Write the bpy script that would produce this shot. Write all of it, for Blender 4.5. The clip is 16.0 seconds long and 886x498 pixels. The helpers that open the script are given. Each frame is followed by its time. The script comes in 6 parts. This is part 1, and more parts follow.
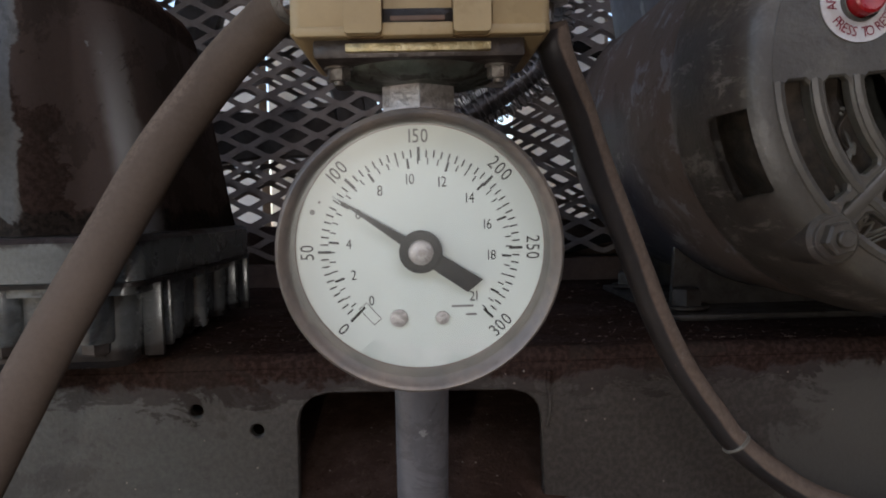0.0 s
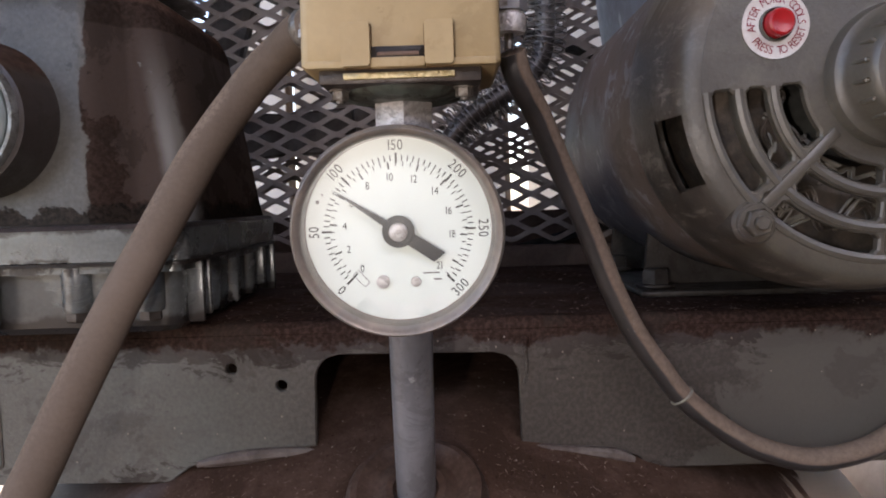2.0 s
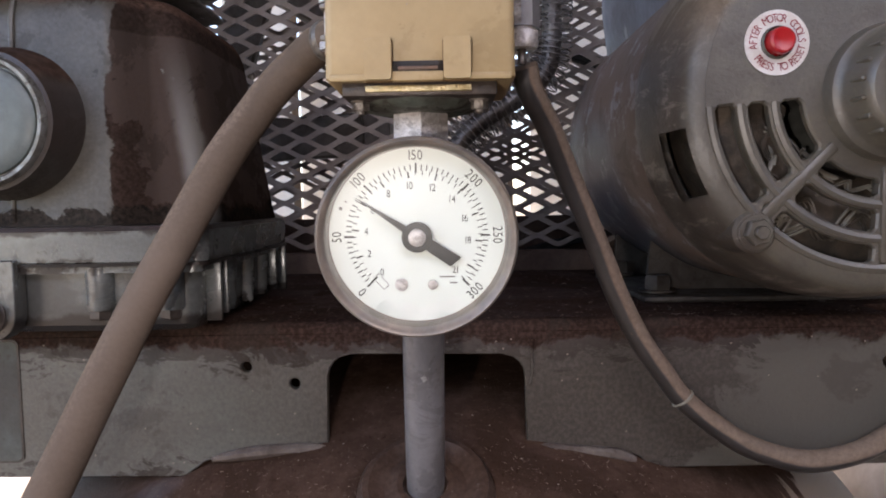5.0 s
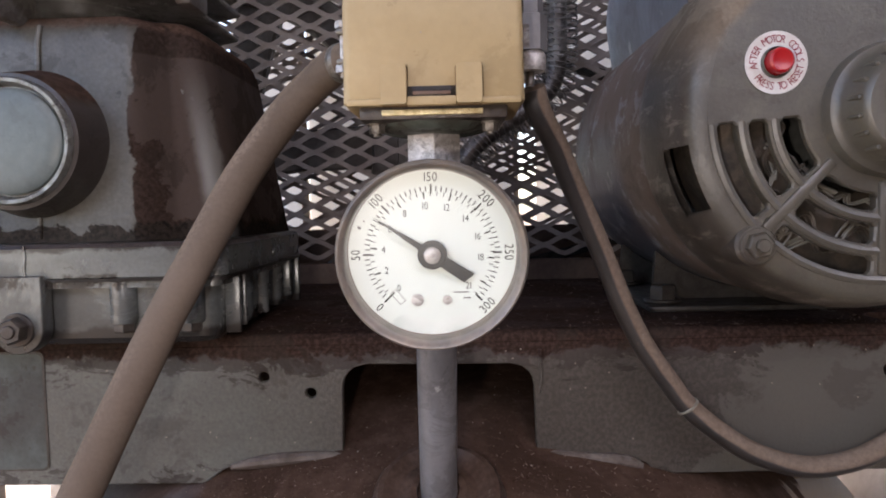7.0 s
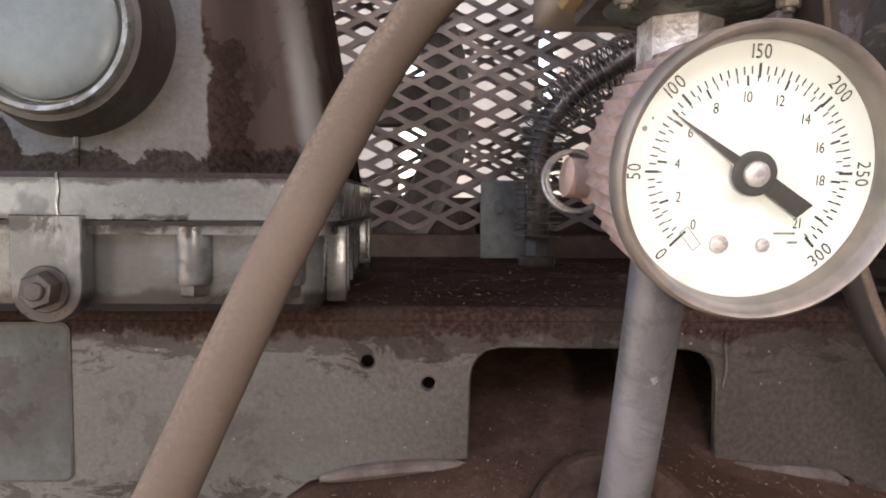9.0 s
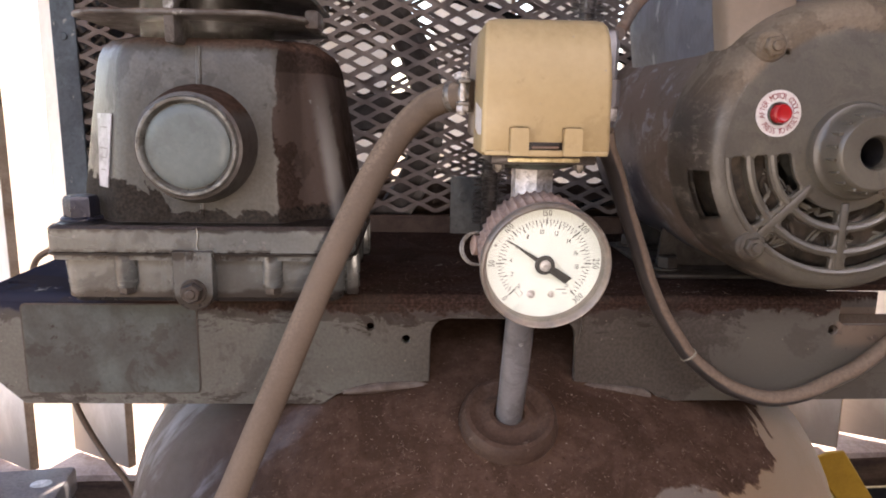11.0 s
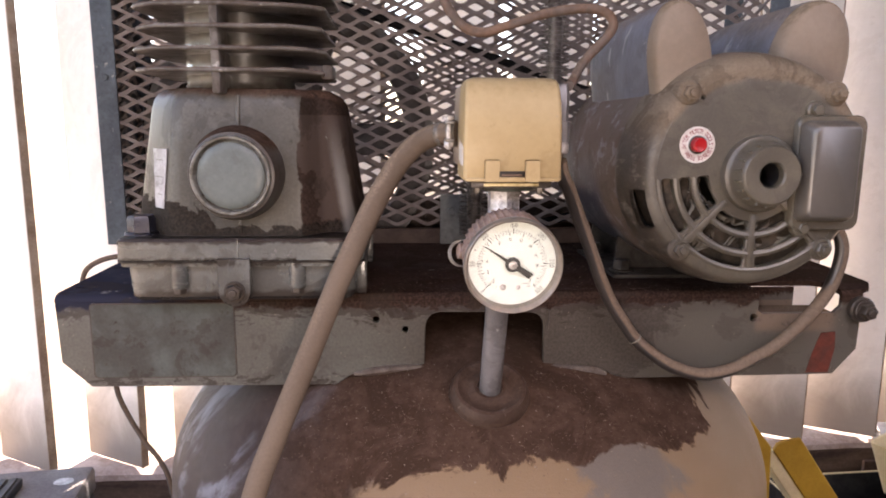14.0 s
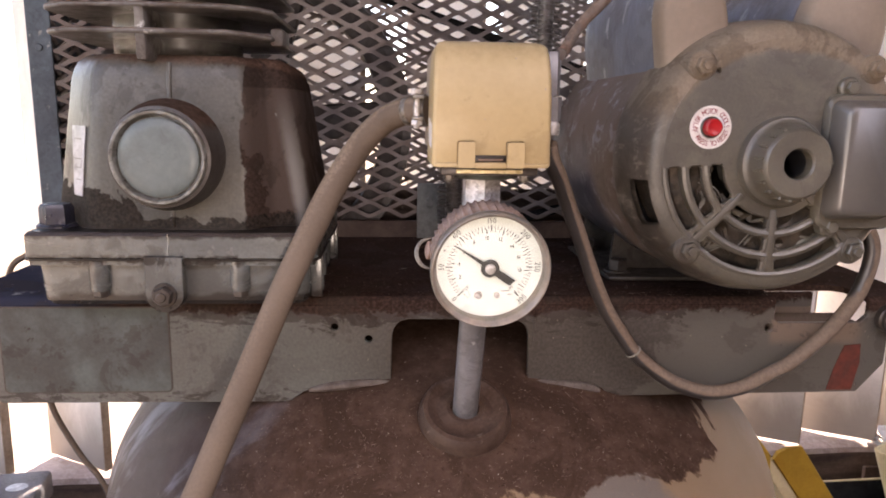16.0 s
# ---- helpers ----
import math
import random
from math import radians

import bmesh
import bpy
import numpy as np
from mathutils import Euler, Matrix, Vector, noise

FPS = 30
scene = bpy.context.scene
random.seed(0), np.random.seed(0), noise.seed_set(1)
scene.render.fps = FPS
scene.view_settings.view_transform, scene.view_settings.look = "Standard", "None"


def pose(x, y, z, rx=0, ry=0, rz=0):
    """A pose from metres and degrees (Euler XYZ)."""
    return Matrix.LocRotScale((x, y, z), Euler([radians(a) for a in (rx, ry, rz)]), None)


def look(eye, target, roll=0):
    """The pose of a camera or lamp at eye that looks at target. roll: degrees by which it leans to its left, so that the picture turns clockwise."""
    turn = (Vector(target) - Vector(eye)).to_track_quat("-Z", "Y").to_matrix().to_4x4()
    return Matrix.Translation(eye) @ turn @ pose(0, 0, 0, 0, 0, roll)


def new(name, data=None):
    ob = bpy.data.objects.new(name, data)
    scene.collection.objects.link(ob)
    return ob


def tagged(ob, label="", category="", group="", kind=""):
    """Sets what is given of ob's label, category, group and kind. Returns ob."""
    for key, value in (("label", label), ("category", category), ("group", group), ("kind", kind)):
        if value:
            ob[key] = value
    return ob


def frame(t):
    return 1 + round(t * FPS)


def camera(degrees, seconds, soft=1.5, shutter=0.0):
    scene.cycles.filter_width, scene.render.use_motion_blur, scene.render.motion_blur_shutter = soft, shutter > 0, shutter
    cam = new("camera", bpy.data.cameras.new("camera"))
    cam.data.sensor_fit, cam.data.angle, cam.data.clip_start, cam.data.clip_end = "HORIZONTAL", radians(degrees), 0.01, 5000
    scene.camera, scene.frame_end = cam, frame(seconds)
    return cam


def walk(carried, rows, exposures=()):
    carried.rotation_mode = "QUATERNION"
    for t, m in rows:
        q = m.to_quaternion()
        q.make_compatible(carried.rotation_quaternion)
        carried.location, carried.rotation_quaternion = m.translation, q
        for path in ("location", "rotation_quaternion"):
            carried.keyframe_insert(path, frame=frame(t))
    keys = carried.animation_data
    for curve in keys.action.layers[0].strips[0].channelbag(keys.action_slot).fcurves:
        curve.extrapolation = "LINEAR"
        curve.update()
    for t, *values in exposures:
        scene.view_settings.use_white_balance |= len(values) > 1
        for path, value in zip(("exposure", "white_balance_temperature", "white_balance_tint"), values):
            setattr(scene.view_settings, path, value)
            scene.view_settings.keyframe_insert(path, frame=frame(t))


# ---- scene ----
cam = camera(65.1, 16.0, 1.9)
PATH = [
    (0, (-0.009, -0.269, 1.4772), (0.0412, 1.7267, 1.357), -1.38),
    (0.5, (-0.0023, -0.2938, 1.4816), (-0.0082, 1.7029, 1.3669), -2.07),
    (1, (0.0027, -0.3027, 1.4763), (-0.0196, 1.6925, 1.3399), -1.89),
    (1.5, (-0.0014, -0.3106, 1.476), (-0.03, 1.6835, 1.3246), -1.55),
    (2, (0.0059, -0.3199, 1.4764), (-0.0236, 1.6749, 1.3354), -1.68),
    (2.5, (0.0047, -0.3264, 1.4748), (-0.0258, 1.6673, 1.3196), -1.38),
    (3, (0.001, -0.3297, 1.4751), (-0.0405, 1.6641, 1.3234), -1.21),
    (3.5, (0.0001, -0.3298, 1.4752), (-0.0301, 1.665, 1.3341), -0.85),
    (4, (0.0009, -0.3298, 1.4767), (-0.0226, 1.6654, 1.3405), -0.89),
    (6.5, (-0.0006, -0.3382, 1.4796), (-0.0391, 1.6575, 1.3543), -1.21),
    (7, (-0.0019, -0.3412, 1.4827), (-0.0429, 1.6549, 1.3642), -1.28),
    (7.5, (-0.0012, -0.3415, 1.4809), (-0.0192, 1.6549, 1.3631), -1.30),
    (8, (-0.0438, -0.3173, 1.4631), (-0.0027, 1.6732, 1.2735), -0.78),
    (8.5, (-0.075, -0.2775, 1.4694), (-0.0557, 1.7194, 1.359), -0.68),
    (9, (-0.0809, -0.2617, 1.4609), (-0.0099, 1.7325, 1.327), 0.49),
    (9.5, (-0.0767, -0.2641, 1.4702), (-0.0044, 1.7288, 1.3189), 0.30),
    (9.7, (-0.0699, -0.2747, 1.4863), (-0.012, 1.7135, 1.2774), 0.19),
    (11.8, (-0.0735, -0.518, 1.5428), (0.0336, 1.4391, 1.1447), 0.96),
    (12, (-0.07, -0.525, 1.544), (0.0369, 1.4357, 1.1643), 0.56),
    (12.5, (-0.0638, -0.5219, 1.5473), (0.0496, 1.442, 1.1863), 0.41),
    (13, (-0.0644, -0.5221, 1.5489), (0.0362, 1.4424, 1.1873), 0.04),
    (13.5, (-0.0724, -0.5297, 1.5497), (0.0363, 1.4384, 1.2109), -0.04),
    (14, (-0.0778, -0.5368, 1.5525), (0.0355, 1.4291, 1.2023), 0.35),
    (14.5, (-0.0772, -0.521, 1.5474), (0.0518, 1.441, 1.1816), 0.74),
    (15, (-0.0689, -0.4915, 1.5428), (0.0386, 1.4712, 1.1741), 0.61),
    (15.5, (-0.0574, -0.4558, 1.5401), (0.0476, 1.501, 1.1403), 0.44),
    (16, (-0.059, -0.4623, 1.5444), (0.0798, 1.4967, 1.1662), 1.00),
]
# The clip's camera opens up as it nears the tank's flank and stays open for the wide view.
EXPOSURES = [(t, e, k, c) for t, e, k, c in ((0.0, 1.24, 6600, 13), (0.5, 1.6, 6700, 17), (1.2, 2.0, 6800, 19), (7.5, 2.2, 6900, 19), (8.0, 2.2, 7100, 17), (8.5, 2.50, 7400, 20), (9.0, 2.70, 7500, 20), (9.4, 2.46, 7600, 21), (9.7, 2.42, 7600, 21), (12.0, 2.48, 7800, 25), (16.0, 2.55, 7900, 26))]
walk(cam, [(t, look(eye, target, roll)) for t, eye, target, roll in PATH], EXPOSURES)

# ---- world, sun ----
world = bpy.data.worlds.new("world")
scene.world = world
world.use_nodes = True
wn = world.node_tree.nodes
wl = world.node_tree.links
sky = wn.new("ShaderNodeTexSky")
sky.sky_type = "NISHITA"
sky.sun_disc = False
sky.sun_elevation = radians(48)
sky.sun_rotation = radians(160)
wn["Background"].inputs["Strength"].default_value = 0.15
wl.new(sky.outputs[0], wn["Background"].inputs["Color"])

sun_data = bpy.data.lights.new("sun", "SUN")
sun_data.energy, sun_data.angle, sun_data.color = 4.0, radians(0.6), (1.0, 0.95, 0.87)
sun = new("sun", sun_data)
sun.matrix_world = look((0.7, 3.0, 4.0), (0, 1.2, 0))

# The visitor's small torch, held by the walk: it throws the gauge's and the pipe's shadows to the right and glints on brass, cable and bolts.
torch_data = bpy.data.lights.new("torch", "AREA")
torch_data.shape, torch_data.size, torch_data.energy, torch_data.color = "DISK", 0.012, 0.095, (1.0, 0.95, 0.91)
torch = new("torch", torch_data)
torch.matrix_world = look((-0.055, -0.400, 1.462), (-0.010, -0.03, 1.455))


# ---- materials ----
def ramp(nt, fac, a, b, soft=True):
    """A mask that rises from 0 at a to 1 at b."""
    n = nt.nodes.new("ShaderNodeMapRange")
    n.interpolation_type = "SMOOTHSTEP" if soft else "LINEAR"
    n.inputs[1].default_value, n.inputs[2].default_value = a, b
    nt.links.new(fac, n.inputs[0])
    return n.outputs[0]


def noise_node(nt, coords, scale, detail=5.0, rough=0.6, distortion=0.0, stretch=None, turn=(0, 0, 0)):
    if stretch:
        m = nt.nodes.new("ShaderNodeMapping")
        m.vector_type = "TEXTURE"
        m.inputs["Rotation"].default_value = turn
        stretch = tuple(1 / v for v in stretch)
        m.inputs["Scale"].default_value = stretch
        nt.links.new(coords, m.inputs[0])
        coords = m.outputs[0]
    n = nt.nodes.new("ShaderNodeTexNoise")
    n.inputs["Scale"].default_value, n.inputs["Detail"].default_value = scale, detail
    n.inputs["Roughness"].default_value, n.inputs["Distortion"].default_value = rough, distortion
    nt.links.new(coords, n.inputs["Vector"])
    return n.outputs["Fac"]


def mix(nt, fac, a, b):
    n = nt.nodes.new("ShaderNodeMix")
    n.data_type = "RGBA"
    for socket, value in ((n.inputs[0], fac), (n.inputs[6], a), (n.inputs[7], b)):
        if isinstance(value, (int, float)):
            socket.default_value = value
        elif isinstance(value, tuple):
            socket.default_value = (*value, 1)
        else:
            nt.links.new(value, socket)
    return n.outputs[2]


def calc(nt, op, a, b=0.0, clamp=False):
    n = nt.nodes.new("ShaderNodeMath")
    n.operation, n.use_clamp = op, clamp
    for socket, value in zip(n.inputs, (a, b)):
        if isinstance(value, (int, float)):
            socket.default_value = value
        else:
            nt.links.new(value, socket)
    return n.outputs[0]


def axes_of(nt, coords):
    n = nt.nodes.new("ShaderNodeSeparateXYZ")
    nt.links.new(coords, n.inputs[0])
    return n.outputs


DUST = (0.105, 0.062, 0.045)


def surface(name, base, rough=0.55, metal=0.0, second=None, fine=220.0, coarse=28.0, bump=0.25, grain=0.35, dust=0.0, dust_color=DUST,
            wear=0.0, wear_color=(0.45, 0.45, 0.43), stretch=None, specks=0.0, each=0.0, extra=None, grime=0.0, grime_color=(0.035, 0.027, 0.022), gloss=0.28):
    """A worn surface: coarse stains between two colours, fine grain, chipped wear, dust lying on what faces up, pale specks."""
    m = bpy.data.materials.new(name)
    m.use_nodes = True
    nt = m.node_tree
    bsdf = nt.nodes["Principled BSDF"]
    co = nt.nodes.new("ShaderNodeTexCoord").outputs["Object"]
    second = second or tuple(c * 0.62 for c in base)
    big = noise_node(nt, co, coarse, 6, 0.62, 0.4, stretch)
    small = noise_node(nt, co, fine, 4, 0.65)
    col = mix(nt, ramp(nt, big, 0.36, 0.66), base, second)
    g = nt.nodes.new("ShaderNodeMix")
    g.data_type, g.blend_type = "RGBA", "MULTIPLY"
    g.inputs[0].default_value = grain
    grey = nt.nodes.new("ShaderNodeMapRange")
    grey.inputs[1].default_value, grey.inputs[2].default_value, grey.inputs[3].default_value, grey.inputs[4].default_value = 0.25, 0.75, 0.35, 1.45
    nt.links.new(small, grey.inputs[0])
    nt.links.new(col, g.inputs[6])
    nt.links.new(grey.outputs[0], g.inputs[7])
    col = g.outputs[2]
    r = calc(nt, "ADD", rough - 0.10, calc(nt, "MULTIPLY", big, 0.2), True)
    if extra:
        col, r = extra(nt, co, col, r, big, small)
    if grime > 0:
        gn = noise_node(nt, co, coarse * 1.4, 11, 0.72, 0.5)
        gm = calc(nt, "MULTIPLY", ramp(nt, gn, 0.53, 0.565), grime)
        pits = calc(nt, "MULTIPLY", ramp(nt, noise_node(nt, co, coarse * 9, 6, 0.7), 0.64, 0.67), min(1.0, grime * 1.4))
        col = mix(nt, calc(nt, "MAXIMUM", gm, pits), col, grime_color)
        r = calc(nt, "ADD", r, calc(nt, "MULTIPLY", gm, 0.2), True)
    if wear > 0:
        w = ramp(nt, noise_node(nt, co, coarse * 2.3, 10, 0.72, 0.2), 0.665 - 0.30 * wear, 0.68 - 0.30 * wear)
        col = mix(nt, w, col, wear_color)
        r = calc(nt, "SUBTRACT", r, calc(nt, "MULTIPLY", w, 0.15), True)
    if dust > 0:
        geo = nt.nodes.new("ShaderNodeNewGeometry")
        up = axes_of(nt, geo.outputs["Normal"])[2]
        lay = calc(nt, "ADD", ramp(nt, up, 0.1, 0.9), calc(nt, "MULTIPLY", calc(nt, "SUBTRACT", big, 0.5), 1.2))
        lay = calc(nt, "MULTIPLY", ramp(nt, lay, 0.25, 0.75), dust, True)
        dcol = mix(nt, ramp(nt, small, 0.3, 0.7), tuple(c * 0.7 for c in dust_color), tuple(c * 1.3 for c in dust_color))
        col = mix(nt, lay, col, dcol)
        r = calc(nt, "ADD", r, calc(nt, "MULTIPLY", lay, 0.35), True)
    if specks > 0:
        v = nt.nodes.new("ShaderNodeTexVoronoi")
        v.inputs["Scale"].default_value = 260
        nt.links.new(co, v.inputs["Vector"])
        s = calc(nt, "LESS_THAN", v.outputs["Distance"], 0.11)
        s = calc(nt, "MULTIPLY", s, calc(nt, "GREATER_THAN", noise_node(nt, v.outputs["Color"], 3.0), 0.62 - 0.1 * specks))
        col = mix(nt, s, col, (0.26, 0.22, 0.185))
    if each > 0:
        info = nt.nodes.new("ShaderNodeObjectInfo")
        v = nt.nodes.new("ShaderNodeHueSaturation")
        rng = nt.nodes.new("ShaderNodeMapRange")
        rng.inputs[3].default_value, rng.inputs[4].default_value = 1 - each, 1 + each
        nt.links.new(info.outputs["Random"], rng.inputs[0])
        nt.links.new(rng.outputs[0], v.inputs["Value"])
        nt.links.new(col, v.inputs["Color"])
        col = v.outputs[0]
    nt.links.new(col, bsdf.inputs["Base Color"])
    nt.links.new(r, bsdf.inputs["Roughness"])
    bsdf.inputs["Metallic"].default_value = metal
    # Dry dust and grime hardly shine.
    nt.links.new(calc(nt, "MULTIPLY", ramp(nt, r, 0.74, 0.36), gloss), bsdf.inputs["Specular IOR Level"])
    if bump > 0:
        b = nt.nodes.new("ShaderNodeBump")
        b.inputs["Strength"].default_value, b.inputs["Distance"].default_value = bump, 0.0012
        nt.links.new(calc(nt, "ADD", small, calc(nt, "MULTIPLY", big, 1.5)), b.inputs["Height"])
        nt.links.new(b.outputs[0], bsdf.inputs["Normal"])
    return m


def tank_extra(nt, co, col, r, big, small):
    # Brown dust lies over the crown of the head and ends in a ragged border above bare tan primer and grey scuffs.
    xyz = axes_of(nt, co)
    n1 = noise_node(nt, co, 15, 9, 0.62, 0.7)
    n2 = noise_node(nt, co, 90, 6, 0.65)
    rag = calc(nt, "SUBTRACT", n1, 0.5)
    off = calc(nt, "SUBTRACT", xyz[0], 0.03)
    side = calc(nt, "MULTIPLY", calc(nt, "MULTIPLY", off, off), 0.45)
    h = calc(nt, "ADD", xyz[2], side)
    h = calc(nt, "ADD", h, calc(nt, "MULTIPLY", rag, 0.055))
    h = calc(nt, "ADD", h, calc(nt, "MULTIPLY", calc(nt, "SUBTRACT", n2, 0.5), 0.007))
    lay = ramp(nt, h, 1.3135, 1.3165)
    left = ramp(nt, calc(nt, "ADD", xyz[0], calc(nt, "MULTIPLY", rag, 0.13)), -0.085, -0.115)
    lay_left = ramp(nt, calc(nt, "ADD", xyz[0], calc(nt, "MULTIPLY", rag, 0.10)), -0.27, -0.105)
    right = ramp(nt, calc(nt, "ADD", xyz[0], calc(nt, "MULTIPLY", rag, 0.13)), 0.168, 0.172)
    lay = calc(nt, "ADD", calc(nt, "MULTIPLY", lay, calc(nt, "SUBTRACT", 1.0, left)), calc(nt, "MULTIPLY", left, lay_left))
    lay = calc(nt, "MULTIPLY", lay, calc(nt, "SUBTRACT", 1.0, right))
    scratch = noise_node(nt, co, 30, 6, 0.6, 0.15, (0.22, 0.6, 1.5), (0.15, -0.75, 0.3))
    along = calc(nt, "ADD", xyz[0], calc(nt, "MULTIPLY", rag, 0.12))
    tan_part = calc(nt, "MAXIMUM", ramp(nt, along, 0.105, 0.122), ramp(nt, along, 0.052, 0.040))
    bare = mix(nt, tan_part, mix(nt, n2, (0.122, 0.103, 0.089), (0.148, 0.122, 0.102)), mix(nt, n1, (0.212, 0.143, 0.086), (0.180, 0.122, 0.075)))
    # Scuff streaks on the left, with the sky's blue put into their colour.
    grey = mix(nt, ramp(nt, scratch, 0.54, 0.66), (0.050, 0.041, 0.039), (0.175, 0.185, 0.215))
    bare = mix(nt, left, bare, grey)
    grit = noise_node(nt, co, 330, 5, 0.75, 0.3)
    brown = mix(nt, ramp(nt, n2, 0.3, 0.75), (0.048, 0.0285, 0.0205), (0.078, 0.0475, 0.0345))
    brown = mix(nt, ramp(nt, n1, 0.52, 0.60), brown, (0.043, 0.0258, 0.0186))
    brown = mix(nt, ramp(nt, grit, 0.56, 0.72), brown, (0.106, 0.071, 0.053))
    brown = mix(nt, ramp(nt, grit, 0.42, 0.30), brown, (0.027, 0.0148, 0.0108))
    return mix(nt, lay, bare, brown), calc(nt, "ADD", r, calc(nt, "MULTIPLY", lay, 0.25), True)


def deck_extra(nt, co, col, r, big, small):
    # Dark dust on the top runs over the fold and frays out; grainy brown grime covers the middle of the skirt
    # and stops at a jagged border, beyond which the paint is smooth and paler.
    xyz = axes_of(nt, co)
    n = noise_node(nt, co, 45, 8, 0.68, 0.8)
    n3 = noise_node(nt, co, 24, 9, 0.66, 0.9)
    n5 = noise_node(nt, co, 70, 10, 0.75, 0.5, (0.6, 1, 1.4))
    v = calc(nt, "ADD", xyz[2], calc(nt, "MULTIPLY", calc(nt, "SUBTRACT", n, 0.5), 0.026))
    lay = ramp(nt, v, 1.4065, 1.4125)
    end = ramp(nt, calc(nt, "ADD", xyz[0], calc(nt, "MULTIPLY", calc(nt, "SUBTRACT", n, 0.5), 0.05)), -0.235, -0.275)
    brown = mix(nt, ramp(nt, small, 0.40, 0.66), (0.030, 0.0182, 0.0145), (0.060, 0.0370, 0.0295))
    # The left end's top gets the sky's blue reflection as a navy tint.
    top = mix(nt, end, brown, (0.028, 0.029, 0.043))
    across = calc(nt, "ADD", xyz[0], calc(nt, "MULTIPLY", calc(nt, "SUBTRACT", n3, 0.5), 0.13))
    across = calc(nt, "SUBTRACT", across, calc(nt, "MULTIPLY", calc(nt, "SUBTRACT", xyz[2], 1.385), 0.55))
    mid = calc(nt, "MULTIPLY", ramp(nt, xyz[0], -0.135, -0.02), ramp(nt, across, 0.1385, 0.1370))
    gritty = mix(nt, ramp(nt, small, 0.38, 0.64), (0.030, 0.0235, 0.0192), (0.064, 0.052, 0.044))
    skirt = mix(nt, calc(nt, "MULTIPLY", mid, 0.85), col, gritty)
    beyond = ramp(nt, across, 0.1372, 0.1385)
    skirt = mix(nt, calc(nt, "MULTIPLY", beyond, 0.85), skirt, mix(nt, big, (0.094, 0.083, 0.069), (0.070, 0.063, 0.053)))
    drip = calc(nt, "MULTIPLY", ramp(nt, xyz[2], 1.385, 1.418), 0.30)
    foot = calc(nt, "MULTIPLY", ramp(nt, xyz[2], 1.372, 1.345), 0.16)
    stain = ramp(nt, calc(nt, "ADD", calc(nt, "ADD", n5, drip), foot), 0.66, 0.70)
    stain = calc(nt, "MULTIPLY", stain, calc(nt, "SUBTRACT", 0.75, calc(nt, "MULTIPLY", beyond, 0.6)))
    skirt = mix(nt, stain, skirt, (0.032, 0.022, 0.018))
    # Beige dust on the bend, soft-edged to paint in its lit rounding.
    bend = calc(nt, "MULTIPLY", ramp(nt, xyz[0], 0.208, 0.214), ramp(nt, xyz[0], 0.284, 0.272))
    bend = calc(nt, "MULTIPLY", bend, calc(nt, "MULTIPLY", ramp(nt, xyz[2], 1.383, 1.391), ramp(nt, xyz[2], 1.4055, 1.4035)))
    skirt = mix(nt, calc(nt, "MULTIPLY", bend, 0.85), skirt, (0.16, 0.115, 0.085))
    return mix(nt, lay, skirt, top), calc(nt, "ADD", r, calc(nt, "MULTIPLY", calc(nt, "MAXIMUM", lay, calc(nt, "MULTIPLY", stain, 0.6)), 0.4), True)


def low_noise(nt, xyz, n):
    return calc(nt, "ADD", xyz[2], calc(nt, "MULTIPLY", calc(nt, "SUBTRACT", n, 0.5), 0.03))


